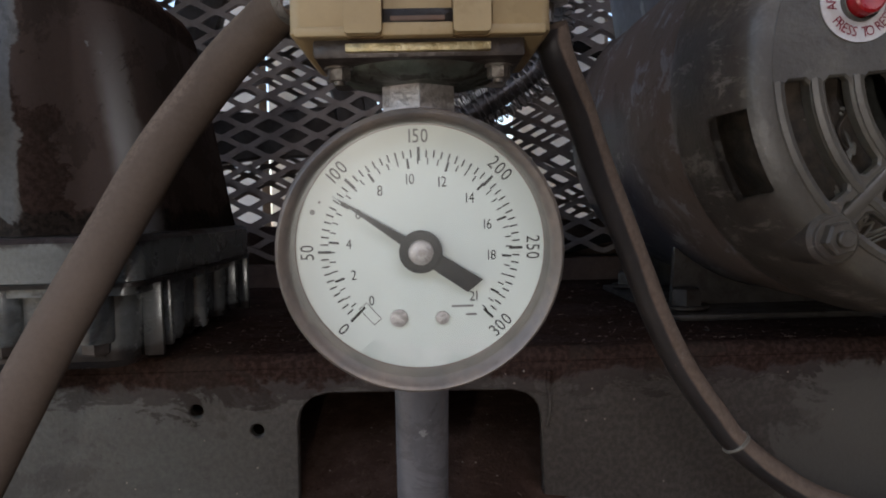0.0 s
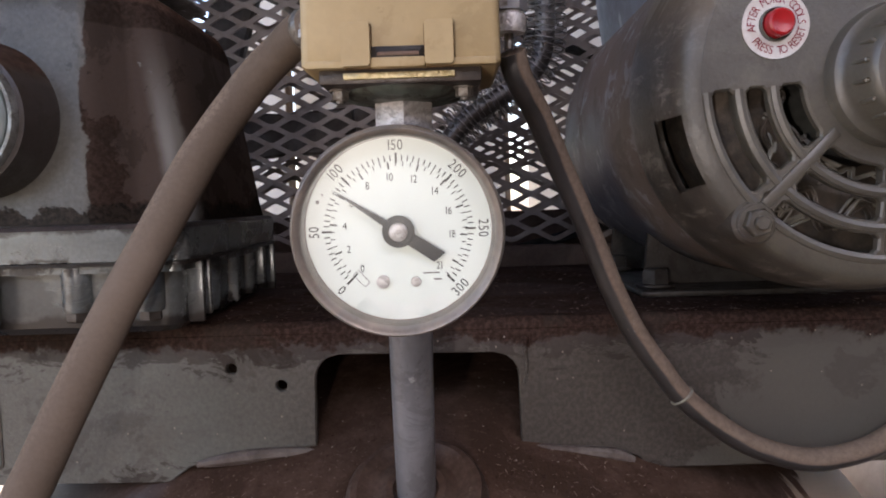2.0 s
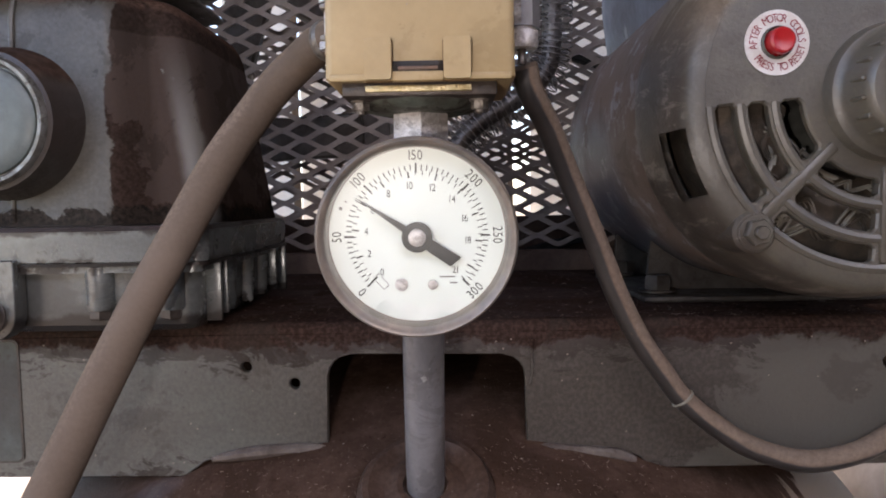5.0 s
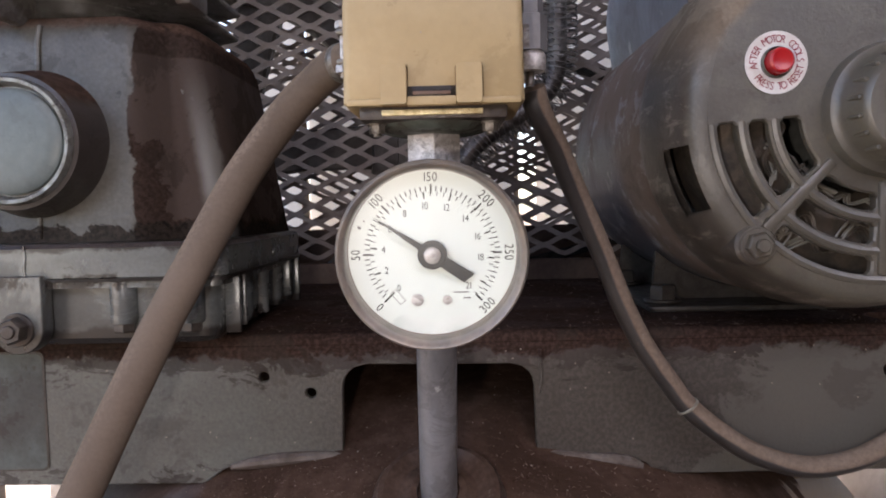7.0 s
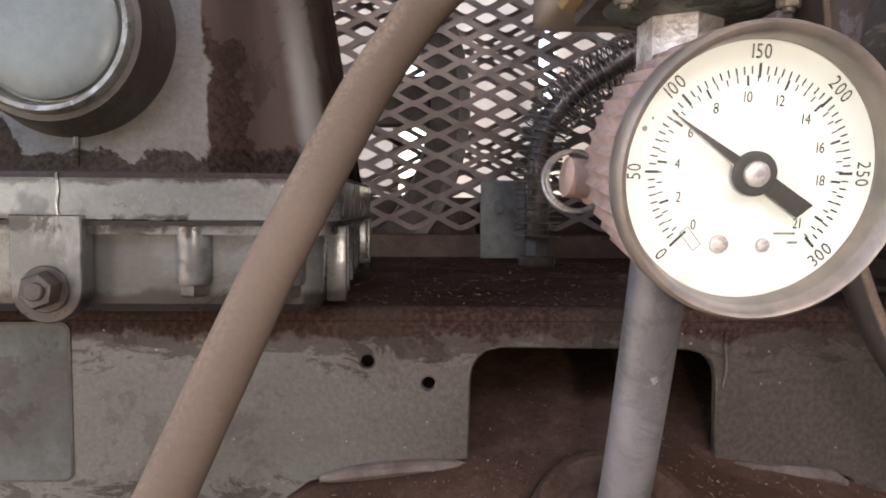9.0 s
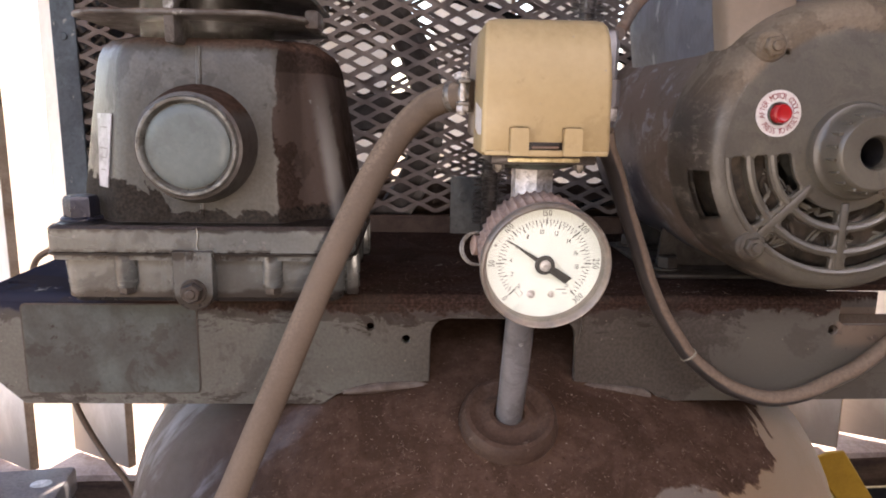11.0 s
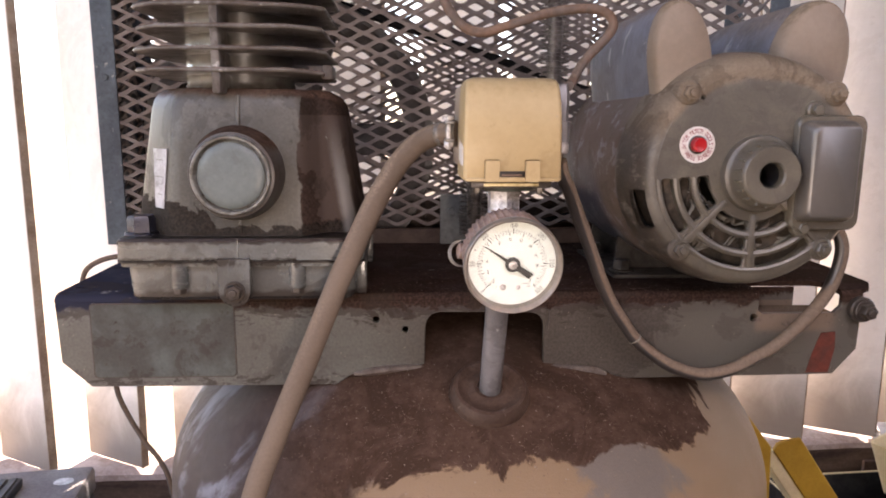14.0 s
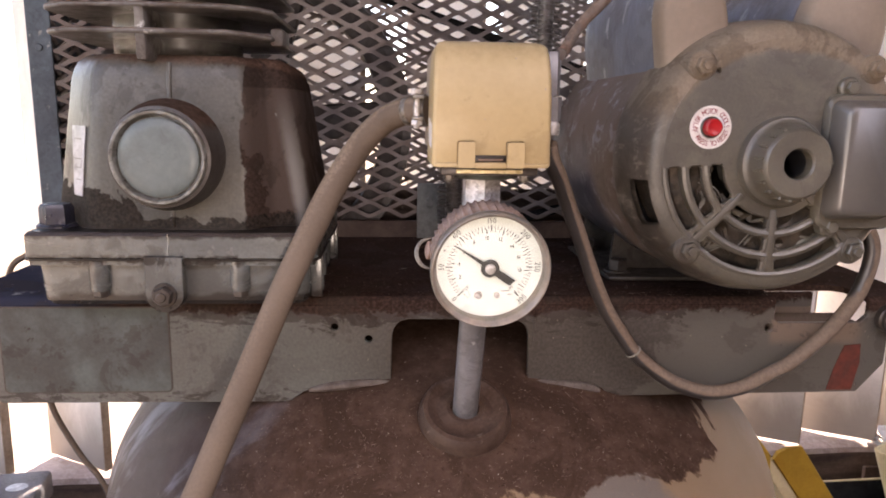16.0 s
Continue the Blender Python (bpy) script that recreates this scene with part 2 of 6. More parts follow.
def crank_extra(nt, co, col, r, big, small):
    # A matt brown dust cloud on the flank beside the guard.
    xyz = axes_of(nt, co)
    n = noise_node(nt, co, 40, 8, 0.66, 0.8)
    v = calc(nt, "ADD", xyz[0], calc(nt, "MULTIPLY", calc(nt, "SUBTRACT", n, 0.5), 0.03))
    lay = ramp(nt, calc(nt, "ADD", xyz[0], calc(nt, "MULTIPLY", calc(nt, "SUBTRACT", n, 0.5), 0.014)), -0.1550, -0.1535)
    edge = calc(nt, "ADD", v, calc(nt, "MULTIPLY", calc(nt, "SUBTRACT", xyz[2], 1.52), 0.22))
    inner = calc(nt, "MULTIPLY", ramp(nt, edge, -0.1500, -0.1490), ramp(nt, xyz[2], 1.5605, 1.5590))
    inner = calc(nt, "MULTIPLY", inner, ramp(nt, low_noise(nt, xyz, n), 1.478, 1.480))
    low = calc(nt, "ADD", xyz[2], calc(nt, "MULTIPLY", calc(nt, "SUBTRACT", n, 0.5), 0.042))
    left = calc(nt, "MULTIPLY", ramp(nt, xyz[0], -0.205, -0.250), 0.020)
    foot = ramp(nt, calc(nt, "SUBTRACT", low, left), 1.4775, 1.4760)
    crown = calc(nt, "MULTIPLY", ramp(nt, low, 1.568, 1.573), ramp(nt, xyz[0], -0.185, -0.160))
    lay = calc(nt, "MAXIMUM", lay, calc(nt, "MAXIMUM", calc(nt, "MULTIPLY", foot, 0.85), calc(nt, "MULTIPLY", crown, 0.8)))
    brown = mix(nt, ramp(nt, small, 0.3, 0.7), (0.026, 0.0172, 0.0138), (0.048, 0.032, 0.0255))
    brown = mix(nt, calc(nt, "MULTIPLY", inner, 0.8), brown, (0.070, 0.052, 0.043))
    brown = mix(nt, foot, brown, mix(nt, ramp(nt, small, 0.35, 0.65), (0.012, 0.010, 0.009), (0.034, 0.026, 0.021)))
    col, r = mix(nt, lay, col, brown), calc(nt, "ADD", r, calc(nt, "MULTIPLY", lay, 0.4), True)
    # The flaring rib's highlight is painted as a pale rub, strongest towards its foot.
    u = calc(nt, "ADD", calc(nt, "ADD", xyz[0], calc(nt, "MULTIPLY", calc(nt, "SUBTRACT", xyz[2], 1.4735), 0.17)), calc(nt, "MULTIPLY", calc(nt, "SUBTRACT", n, 0.5), 0.004))
    rib_highlight = calc(nt, "MULTIPLY", ramp(nt, u, -0.1265, -0.1200), ramp(nt, u, -0.1125, -0.1150))
    rib_highlight = calc(nt, "MULTIPLY", rib_highlight, calc(nt, "MULTIPLY", ramp(nt, xyz[2], 1.566, 1.500), ramp(nt, xyz[1], 0.016, 0.010)))
    return mix(nt, calc(nt, "MULTIPLY", rib_highlight, 0.85), col, (0.175, 0.165, 0.148)), calc(nt, "SUBTRACT", r, calc(nt, "MULTIPLY", rib_highlight, 0.25), True)


def pan_extra(nt, co, col, r, big, small):
    # Black oil has crept up the foot of the pan in a ragged line.
    xyz = axes_of(nt, co)
    n = noise_node(nt, co, 60, 9, 0.7, 0.5)
    v = calc(nt, "ADD", xyz[2], calc(nt, "MULTIPLY", calc(nt, "SUBTRACT", n, 0.5), 0.014))
    oil = ramp(nt, v, 1.4310, 1.4275)
    under = calc(nt, "MULTIPLY", ramp(nt, v, 1.4490, 1.4515), ramp(nt, v, 1.4575, 1.4555))
    oil = calc(nt, "MAXIMUM", oil, calc(nt, "MULTIPLY", under, ramp(nt, n, 0.46, 0.52)))
    rim = calc(nt, "MULTIPLY", ramp(nt, v, 1.4655, 1.4680), ramp(nt, n, 0.36, 0.42))
    oil = calc(nt, "MAXIMUM", calc(nt, "MULTIPLY", oil, 0.9), calc(nt, "MULTIPLY", rim, 0.85))
    return mix(nt, oil, col, (0.022, 0.017, 0.015)), r


def motor_extra(nt, co, col, r, big, small):
    # A tan dust cap over the upper rim with a ragged, arched border.
    xyz = axes_of(nt, co)
    n = noise_node(nt, co, 26, 9, 0.66, 0.7)
    dx = calc(nt, "SUBTRACT", xyz[0], 0.178)
    dz = calc(nt, "SUBTRACT", xyz[2], 1.508)
    d = calc(nt, "SQRT", calc(nt, "ADD", calc(nt, "MULTIPLY", dx, dx), calc(nt, "MULTIPLY", dz, dz)))
    ez = calc(nt, "SUBTRACT", xyz[2], 1.520)
    rad = calc(nt, "SQRT", calc(nt, "ADD", calc(nt, "MULTIPLY", dx, dx), calc(nt, "MULTIPLY", ez, ez)))
    rim = calc(nt, "MULTIPLY", ramp(nt, calc(nt, "ADD", rad, calc(nt, "MULTIPLY", calc(nt, "SUBTRACT", n, 0.5), 0.006)), 0.0800, 0.0835), ramp(nt, dx, 0.02, -0.03))
    scr = noise_node(nt, co, 110, 9, 0.75, 0.4, (1, 0.35, 1.2))
    worn = mix(nt, ramp(nt, scr, 0.53, 0.59), mix(nt, ramp(nt, n, 0.42, 0.6), (0.055, 0.046, 0.039), (0.085, 0.070, 0.058)), (0.23, 0.205, 0.175))
    col = mix(nt, calc(nt, "MULTIPLY", rim, 0.85), col, worn)
    d = calc(nt, "ADD", d, calc(nt, "MULTIPLY", calc(nt, "SUBTRACT", n, 0.5), 0.012))
    lay = calc(nt, "MULTIPLY", ramp(nt, d, 0.0765, 0.0815), ramp(nt, xyz[2], 1.530, 1.560))
    tanny = mix(nt, ramp(nt, small, 0.3, 0.7), (0.180, 0.138, 0.098), (0.228, 0.175, 0.125))
    return mix(nt, calc(nt, "MULTIPLY", lay, 0.9), col, tanny), calc(nt, "ADD", r, calc(nt, "MULTIPLY", lay, 0.25), True)


def shell_extra(nt, co, col, r, big, small):
    # Brown grime above, skylight's blue painted in below, pale rubbed streaks along the turn.
    xyz = axes_of(nt, co)
    n2 = noise_node(nt, co, 16, 7, 0.62, 0.6)
    wob = calc(nt, "SUBTRACT", n2, 0.5)
    low = ramp(nt, calc(nt, "ADD", xyz[2], calc(nt, "MULTIPLY", wob, 0.05)), 1.545, 1.500)
    col = mix(nt, calc(nt, "MULTIPLY", low, 0.75), col, (0.042, 0.042, 0.066))
    band = ramp(nt, calc(nt, "ADD", xyz[2], calc(nt, "MULTIPLY", wob, 0.08)), 1.495, 1.545)
    col = mix(nt, calc(nt, "MULTIPLY", band, 0.85), col, (0.205, 0.142, 0.112))
    ring = calc(nt, "MULTIPLY", ramp(nt, calc(nt, "ADD", xyz[1], calc(nt, "MULTIPLY", wob, 0.03)), 0.085, 0.040), 0.85)
    col = mix(nt, ring, col, (0.180, 0.134, 0.106))
    n = noise_node(nt, co, 70, 9, 0.72, 0.3, (1, 0.6, 0.8))
    s = calc(nt, "MULTIPLY", ramp(nt, n, 0.54, 0.60), ramp(nt, n2, 0.38, 0.52))
    col = mix(nt, calc(nt, "MULTIPLY", s, 0.75), col, (0.3128, 0.3036, 0.3128))
    return col, calc(nt, "ADD", r, calc(nt, "MULTIPLY", calc(nt, "MAXIMUM", band, ring), 0.28), True)


def cover_extra(nt, co, col, r, big, small):
    # Pale scratches and rubbed patches on the sky-tinted paint.
    n = noise_node(nt, co, 55, 8, 0.7, 0.2, (1, 0.8, 0.3), (0.2, 0.1, 0.3))
    patch = noise_node(nt, co, 20, 4, 0.6, 0.4)
    s = calc(nt, "MULTIPLY", ramp(nt, n, 0.56, 0.61), ramp(nt, patch, 0.42, 0.56))
    return mix(nt, calc(nt, "MULTIPLY", s, 0.8), col, (0.46, 0.46, 0.47)), r


def cable_extra(nt, co, col, r, big, small):
    # Tan dust cakes the upper outer side of the loop; the other side is rubbed black.
    geo = nt.nodes.new("ShaderNodeNewGeometry")
    x, y, z = axes_of(nt, geo.outputs["Normal"])
    side = calc(nt, "ADD", calc(nt, "MULTIPLY", x, 0.6), calc(nt, "MULTIPLY", z, 0.8))
    side = calc(nt, "ADD", side, calc(nt, "MULTIPLY", calc(nt, "SUBTRACT", big, 0.5), 0.55))
    lay = ramp(nt, side, -0.20, -0.06)
    tan = mix(nt, ramp(nt, small, 0.3, 0.7), (0.135, 0.101, 0.077), (0.175, 0.131, 0.100))
    return mix(nt, lay, col, tan), calc(nt, "ADD", r, calc(nt, "MULTIPLY", lay, 0.3), True)


def slat_extra(nt, co, col, r, big, small):
    xyz = axes_of(nt, co)
    n = noise_node(nt, co, 9, 8, 0.65, 0.6)
    low = ramp(nt, calc(nt, "ADD", xyz[2], calc(nt, "MULTIPLY", calc(nt, "SUBTRACT", n, 0.5), 0.22)), 0.20, 0.03)
    return mix(nt, calc(nt, "MULTIPLY", low, 0.75), col, (0.20, 0.15, 0.11)), r


M_TANK = surface("tank_paint", (0.2, 0.16, 0.14), 0.5, coarse=14, fine=700, grain=0.5, bump=0.5, specks=0.4, extra=tank_extra)
M_DECK = surface("deck_paint", (0.112, 0.115, 0.102), 0.32, second=(0.079, 0.076, 0.066), coarse=12, fine=460, grain=0.5, bump=0.32, wear=0.02, wear_color=(0.152, 0.148, 0.132), specks=0.3, extra=deck_extra, grime=0.45, grime_color=(0.040, 0.032, 0.026), stretch=(0.7, 1, 1.3), gloss=0.65)
M_LABEL = surface("faded_label", (0.089, 0.103, 0.094), 0.40, second=(0.056, 0.055, 0.049), coarse=22, fine=420, grain=0.25, bump=0.2, wear=0.10, wear_color=(0.0493, 0.0391, 0.0323), grime=0.5, grime_color=(0.051, 0.0391, 0.0323))
M_WELD = surface("dusty_weld", (0.070, 0.045, 0.034), 0.50, second=(0.046, 0.028, 0.021), coarse=40, fine=420, bump=0.35, wear=0.10, wear_color=(0.110, 0.082, 0.068), dust=0.4, dust_color=(0.066, 0.041, 0.030), gloss=0.4)
M_LIP = surface("rubbed_lip", (0.125, 0.102, 0.087), 0.42, second=(0.050, 0.034, 0.027), coarse=50, fine=400, bump=0.3, wear=0.12, wear_color=(0.25, 0.22, 0.20), gloss=0.5)
M_RED_STICKER = surface("red_sticker", (0.125, 0.034, 0.024), 0.6, second=(0.07, 0.032, 0.026), coarse=60, bump=0.1)
M_CRANK = surface("crankcase_paint", (0.095, 0.090, 0.074), 0.33, second=(0.059, 0.054, 0.043), coarse=14, fine=520, grain=0.4, bump=0.22, wear=0.03, wear_color=(0.121, 0.1179, 0.1089), dust=0.75, extra=crank_extra, grime=0.45, grime_color=(0.026, 0.020, 0.016), gloss=0.42)
M_BOSS = surface("boss_paint", (0.034, 0.026, 0.022), 0.4, second=(0.050, 0.045, 0.039), coarse=30, bump=0.3, grain=0.25, dust=0.9, dust_color=(0.06375, 0.039, 0.0285), grime=0.3, gloss=0.6)
M_PAN = surface("pan_aluminium", (0.178, 0.192, 0.186), 0.26, metal=0.35, second=(0.110, 0.116, 0.110), coarse=12, fine=500, grain=0.3, bump=0.12, wear=0.05, wear_color=(0.26, 0.27, 0.26), dust=0.8, dust_color=(0.045, 0.030, 0.024), extra=pan_extra, grime=0.5, grime_color=(0.034, 0.027, 0.022), stretch=(0.6, 1, 1.6), gloss=0.8)
M_COVER = surface("cover_steel", (0.142, 0.168, 0.160), 0.38, metal=0.05, second=(0.116, 0.138, 0.132), coarse=30, bump=0.12, grain=0.2, grime=0.18, grime_color=(0.07, 0.07, 0.066), gloss=0.4)
M_RING = surface("cover_ring", (0.27, 0.275, 0.26), 0.35, metal=0.5, second=(0.15, 0.14, 0.12), coarse=80, bump=0.3, grime=0.5)
M_FIN = surface("fin_iron", (0.171, 0.1602, 0.1458), 0.45, second=(0.0945, 0.0792, 0.0702), coarse=40, bump=0.3, grain=0.25, dust=0.6, wear=0.1, grime=0.35)
M_BARREL = surface("barrel_silver", (0.88, 0.90, 0.89), 0.22, metal=0.95, second=(0.76, 0.79, 0.77), coarse=25, bump=0.1, grain=0.12, gloss=0.6)
M_MOTOR = surface("motor_paint", (0.120, 0.107, 0.081), 0.36, second=(0.078, 0.069, 0.054), coarse=16, fine=520, bump=0.22, grain=0.25, wear=0.01, wear_color=(0.209, 0.1805, 0.1425), extra=motor_extra, grime=0.30, grime_color=(0.046, 0.037, 0.029), gloss=0.8)
M_SHELL = surface("motor_shell", (0.092, 0.079, 0.072), 0.34, second=(0.058, 0.049, 0.046), coarse=16, fine=350, grain=0.25, bump=0.35, extra=shell_extra, grime=0.15, gloss=0.9)
# The covers' blue is skylight put into the colour; their ends stay brown.
M_CAPCOVER = surface("capacitor_cover", (0.165, 0.178, 0.225), 0.34, second=(0.115, 0.115, 0.130), coarse=18, bump=0.2, grain=0.2, wear=0.06, wear_color=(0.40, 0.40, 0.41), dust=0.5, dust_color=(0.24, 0.18, 0.135), extra=cover_extra, grime=0.15, gloss=0.6)
M_CAPFACE = surface("capacitor_cover_end", (0.28, 0.215, 0.16), 0.5, second=(0.23, 0.175, 0.128), coarse=10, bump=0.1, grain=0.12, wear=0.02, wear_color=(0.26, 0.22, 0.18), dust=0.75, dust_color=(0.235, 0.18, 0.13), gloss=0.5)
M_TERMINAL = surface("terminal_cover_paint", (0.098, 0.091, 0.080), 0.32, second=(0.082, 0.075, 0.066), coarse=14, bump=0.08, grain=0.12, dust=0.4, dust_color=(0.15, 0.12, 0.095), gloss=0.95)
M_BOLT = surface("bolt_steel", (0.25, 0.235, 0.21), 0.38, metal=0.6, second=(0.14, 0.12, 0.10), coarse=120, fine=600, bump=0.4, grime=0.5)
M_DARK_BOLT = surface("dark_bolt", (0.016, 0.018, 0.034), 0.30, metal=0.3, second=(0.028, 0.028, 0.036), coarse=120, bump=0.3, gloss=0.7)
M_FOOT = surface("grey_foot", (0.060, 0.055, 0.048), 0.45, metal=0.2, second=(0.034, 0.029, 0.025), coarse=60, bump=0.3, grime=0.4, dust=0.25, dust_color=(0.06, 0.042, 0.033), gloss=0.6)
M_GREASY = surface("greasy_bolt", (0.075, 0.062, 0.053), 0.35, metal=0.3, second=(0.045, 0.037, 0.032), coarse=120, bump=0.4, gloss=0.5)
M_COPPER = surface("copper_windings", (0.105, 0.084, 0.064), 0.42, metal=0.3, second=(0.050, 0.044, 0.036), coarse=90, bump=0.4)
M_WIRE = surface("lacquered_wire", (0.24, 0.225, 0.185), 0.4, second=(0.13, 0.115, 0.095), coarse=90, bump=0.2)
M_INSIDE = surface("motor_inside", (0.085, 0.088, 0.078), 0.5, second=(0.040, 0.038, 0.034), coarse=40, bump=0.4)
M_BUTTON = surface("red_button", (0.42, 0.014, 0.018), 0.28, second=(0.40, 0.012, 0.015), coarse=60, bump=0.04, grain=0.1, gloss=0.5)
M_WHITE_LABEL = surface("white_label", (0.72, 0.70, 0.67), 0.45, second=(0.62, 0.57, 0.52), coarse=120, bump=0.05, grain=0.12)
M_TAG = surface("faded_tag", (0.44, 0.45, 0.48), 0.35, second=(0.30, 0.30, 0.31), coarse=60, bump=0.1, grime=0.3, gloss=0.6)
M_RED_INK = surface("red_ink", (0.26, 0.012, 0.028), 0.5, bump=0.0)
M_BLACK_INK = surface("black_ink", (0.035, 0.037, 0.036), 0.5, bump=0.0)
M_GREY_INK = surface("grey_ink", (0.30, 0.30, 0.28), 0.5, bump=0.0)
M_YELLOW = surface("switch_yellow", (0.405, 0.308, 0.166), 0.45, second=(0.350, 0.258, 0.133), coarse=12, fine=260, bump=0.06, grain=0.1, dust=0.2, dust_color=(0.29, 0.21, 0.135), grime=0.20, grime_color=(0.19, 0.130, 0.070), specks=0.15, gloss=0.4)
M_SWITCH_BOX = surface("switch_box_grey", (0.40, 0.345, 0.29), 0.45, second=(0.32, 0.265, 0.215), coarse=20, bump=0.06, grain=0.1, grime=0.15, grime_color=(0.2, 0.13, 0.08))
M_GRIME_EDGE = surface("caught_grime", (0.125, 0.082, 0.045), 0.8, second=(0.20, 0.135, 0.072), coarse=160, bump=0.2)
M_BRASS = surface("brass_strip", (0.66, 0.56, 0.33), 0.36, metal=0.7, second=(0.40, 0.31, 0.15), coarse=260, bump=0.6)
M_GREEN_CAST = surface("green_cast", (0.105, 0.125, 0.105), 0.5, metal=0.3, second=(0.065, 0.06, 0.05), coarse=70, bump=0.4, grime=0.6)
M_NUT = surface("plated_steel", (0.68, 0.65, 0.63), 0.32, metal=0.35, second=(0.36, 0.33, 0.30), coarse=150, fine=700, bump=0.4, grime=0.35, gloss=0.6)
M_PIPE = surface("galvanised_pipe", (0.205, 0.200, 0.205), 0.36, metal=0.25, second=(0.135, 0.130, 0.132), coarse=30, fine=300, grain=0.2, bump=0.15, wear=0.05, stretch=(1, 1, 0.5), grime=0.25, gloss=0.5)
M_GAUGE_CASE = surface("gauge_case", (0.38, 0.275, 0.235), 0.55, second=(0.30, 0.213, 0.18), coarse=60, bump=0.15, grain=0.25, dust=0.4, dust_color=(0.34, 0.24, 0.185), grime=0.15)
M_BEZEL = surface("gauge_bezel", (0.150, 0.136, 0.120), 0.36, metal=0.2, second=(0.25, 0.205, 0.165), coarse=38, bump=0.12, grain=0.2, grime=0.12, gloss=0.5)
M_DIAL = surface("dial_white", (0.76, 0.82, 0.76), 0.5, second=(0.71, 0.77, 0.71), coarse=30, bump=0.0, grain=0.05)
M_CRESCENT = surface("dial_crescent", (0.60, 0.67, 0.62), 0.5, second=(0.76, 0.80, 0.75), coarse=140, bump=0.0, grain=0.1)
M_FLAKE = surface("pale_flakes", (0.23, 0.175, 0.14), 0.8, second=(0.09, 0.06, 0.047), coarse=120, bump=0.0)
M_GASKET = surface("oily_gasket", (0.018, 0.014, 0.012), 0.35, coarse=80, bump=0.4)
M_HOSE = surface("dusty_hose", (0.156, 0.120, 0.093), 0.72, second=(0.125, 0.096, 0.075), coarse=14, fine=520, bump=0.05, grain=0.15, dust=0.6, dust_color=(0.23, 0.175, 0.132), wear=0.015, wear_color=(0.07, 0.055, 0.045))
M_CABLE = surface("dusty_cable", (0.032, 0.027, 0.025), 0.40, second=(0.020, 0.018, 0.017), coarse=40, fine=420, bump=0.15, grain=0.2, wear=0.05, wear_color=(0.16, 0.13, 0.11), extra=cable_extra, gloss=0.9)
M_TUBE = surface("rusty_tube", (0.18, 0.1125, 0.081), 0.6, second=(0.126, 0.1035, 0.09), coarse=40, bump=0.4, dust=0.4, dust_color=(0.216, 0.1485, 0.108))
M_COIL = surface("dark_wire_fins", (0.20, 0.18, 0.165), 0.32, metal=0.6, second=(0.075, 0.063, 0.056), coarse=60, bump=0.1, dust=0.25)
M_MESH = surface("expanded_metal", (0.25, 0.22, 0.205), 0.42, metal=0.2, second=(0.17, 0.138, 0.125), coarse=24, bump=0.2, grain=0.2, dust=0.4, dust_color=(0.1479, 0.1085, 0.09071))
M_POST = surface("guard_frame_paint", (0.105, 0.135, 0.155), 0.45, second=(0.085, 0.10, 0.115), coarse=25, bump=0.15, wear=0.06, wear_color=(0.3, 0.3, 0.28), grime=0.2)
M_TAB = surface("guard_tab_paint", (0.20, 0.215, 0.20), 0.5, second=(0.15, 0.15, 0.14), coarse=40, bump=0.2)
M_WHEEL = surface("flywheel_iron", (0.084, 0.0756, 0.07), 0.5, second=(0.0525, 0.042, 0.0364), coarse=30, bump=0.3)
M_RIM = surface("worn_iron", (0.136, 0.132, 0.124), 0.4, metal=0.3, second=(0.088, 0.08, 0.072), coarse=30, bump=0.2)
M_BELT = surface("rubber_belt", (0.03, 0.0288, 0.0288), 0.7, coarse=60, bump=0.2)
M_SLAT = surface("cream_slat", (0.85, 0.81, 0.755), 0.5, second=(0.78, 0.73, 0.67), coarse=5, fine=60, bump=0.1, grain=0.08, each=0.04, stretch=(1, 1, 0.25), extra=slat_extra, grime=0.10, grime_color=(0.42, 0.34, 0.26))
M_SLAT_EDGE = surface("slat_edge", (0.42, 0.34, 0.27), 0.7, second=(0.26, 0.19, 0.14), coarse=12, bump=0.3)
M_RAIL = surface("rail_timber", (0.15, 0.11, 0.085), 0.75, second=(0.07, 0.05, 0.042), coarse=10, fine=120, bump=0.5, stretch=(0.4, 1, 3))
M_RAIL_TOP = surface("rail_top_paint", (0.55, 0.48, 0.45), 0.7, second=(0.40, 0.32, 0.28), coarse=14, bump=0.4, grime=0.3, grime_color=(0.22, 0.17, 0.14))
M_GROUND = surface("bare_ground", (0.30, 0.25, 0.20), 0.9, second=(0.22, 0.18, 0.14), coarse=1.5, fine=40, bump=0.6)
M_CONCRETE = surface("concrete_slab", (0.17, 0.15, 0.13), 0.85, second=(0.11, 0.095, 0.08), coarse=3, fine=60, bump=0.4)
M_ROOF = surface("roof_sheet", (0.20, 0.185, 0.17), 0.6, second=(0.14, 0.12, 0.105), coarse=4, fine=40, bump=0.2)
M_WALL = surface("wall_boards", (0.11, 0.085, 0.066), 0.8, second=(0.07, 0.052, 0.04), coarse=4, fine=60, bump=0.3, stretch=(3, 3, 0.4))
M_SHELF = surface("shelf_timber", (0.13, 0.09, 0.065), 0.8, second=(0.08, 0.055, 0.042), coarse=8, fine=120, bump=0.5, stretch=(0.3, 1, 1))
M_CASE = surface("grey_case", (0.13, 0.135, 0.15), 0.45, second=(0.10, 0.10, 0.11), coarse=20, bump=0.15, dust=0.3, dust_color=(0.2, 0.17, 0.15))
M_BLACK = surface("black_plastic", (0.018, 0.018, 0.02), 0.4, coarse=30, bump=0.1)
M_WHITE_SPOT = surface("white_sticker", (0.62, 0.64, 0.64), 0.6, coarse=80, bump=0.1)
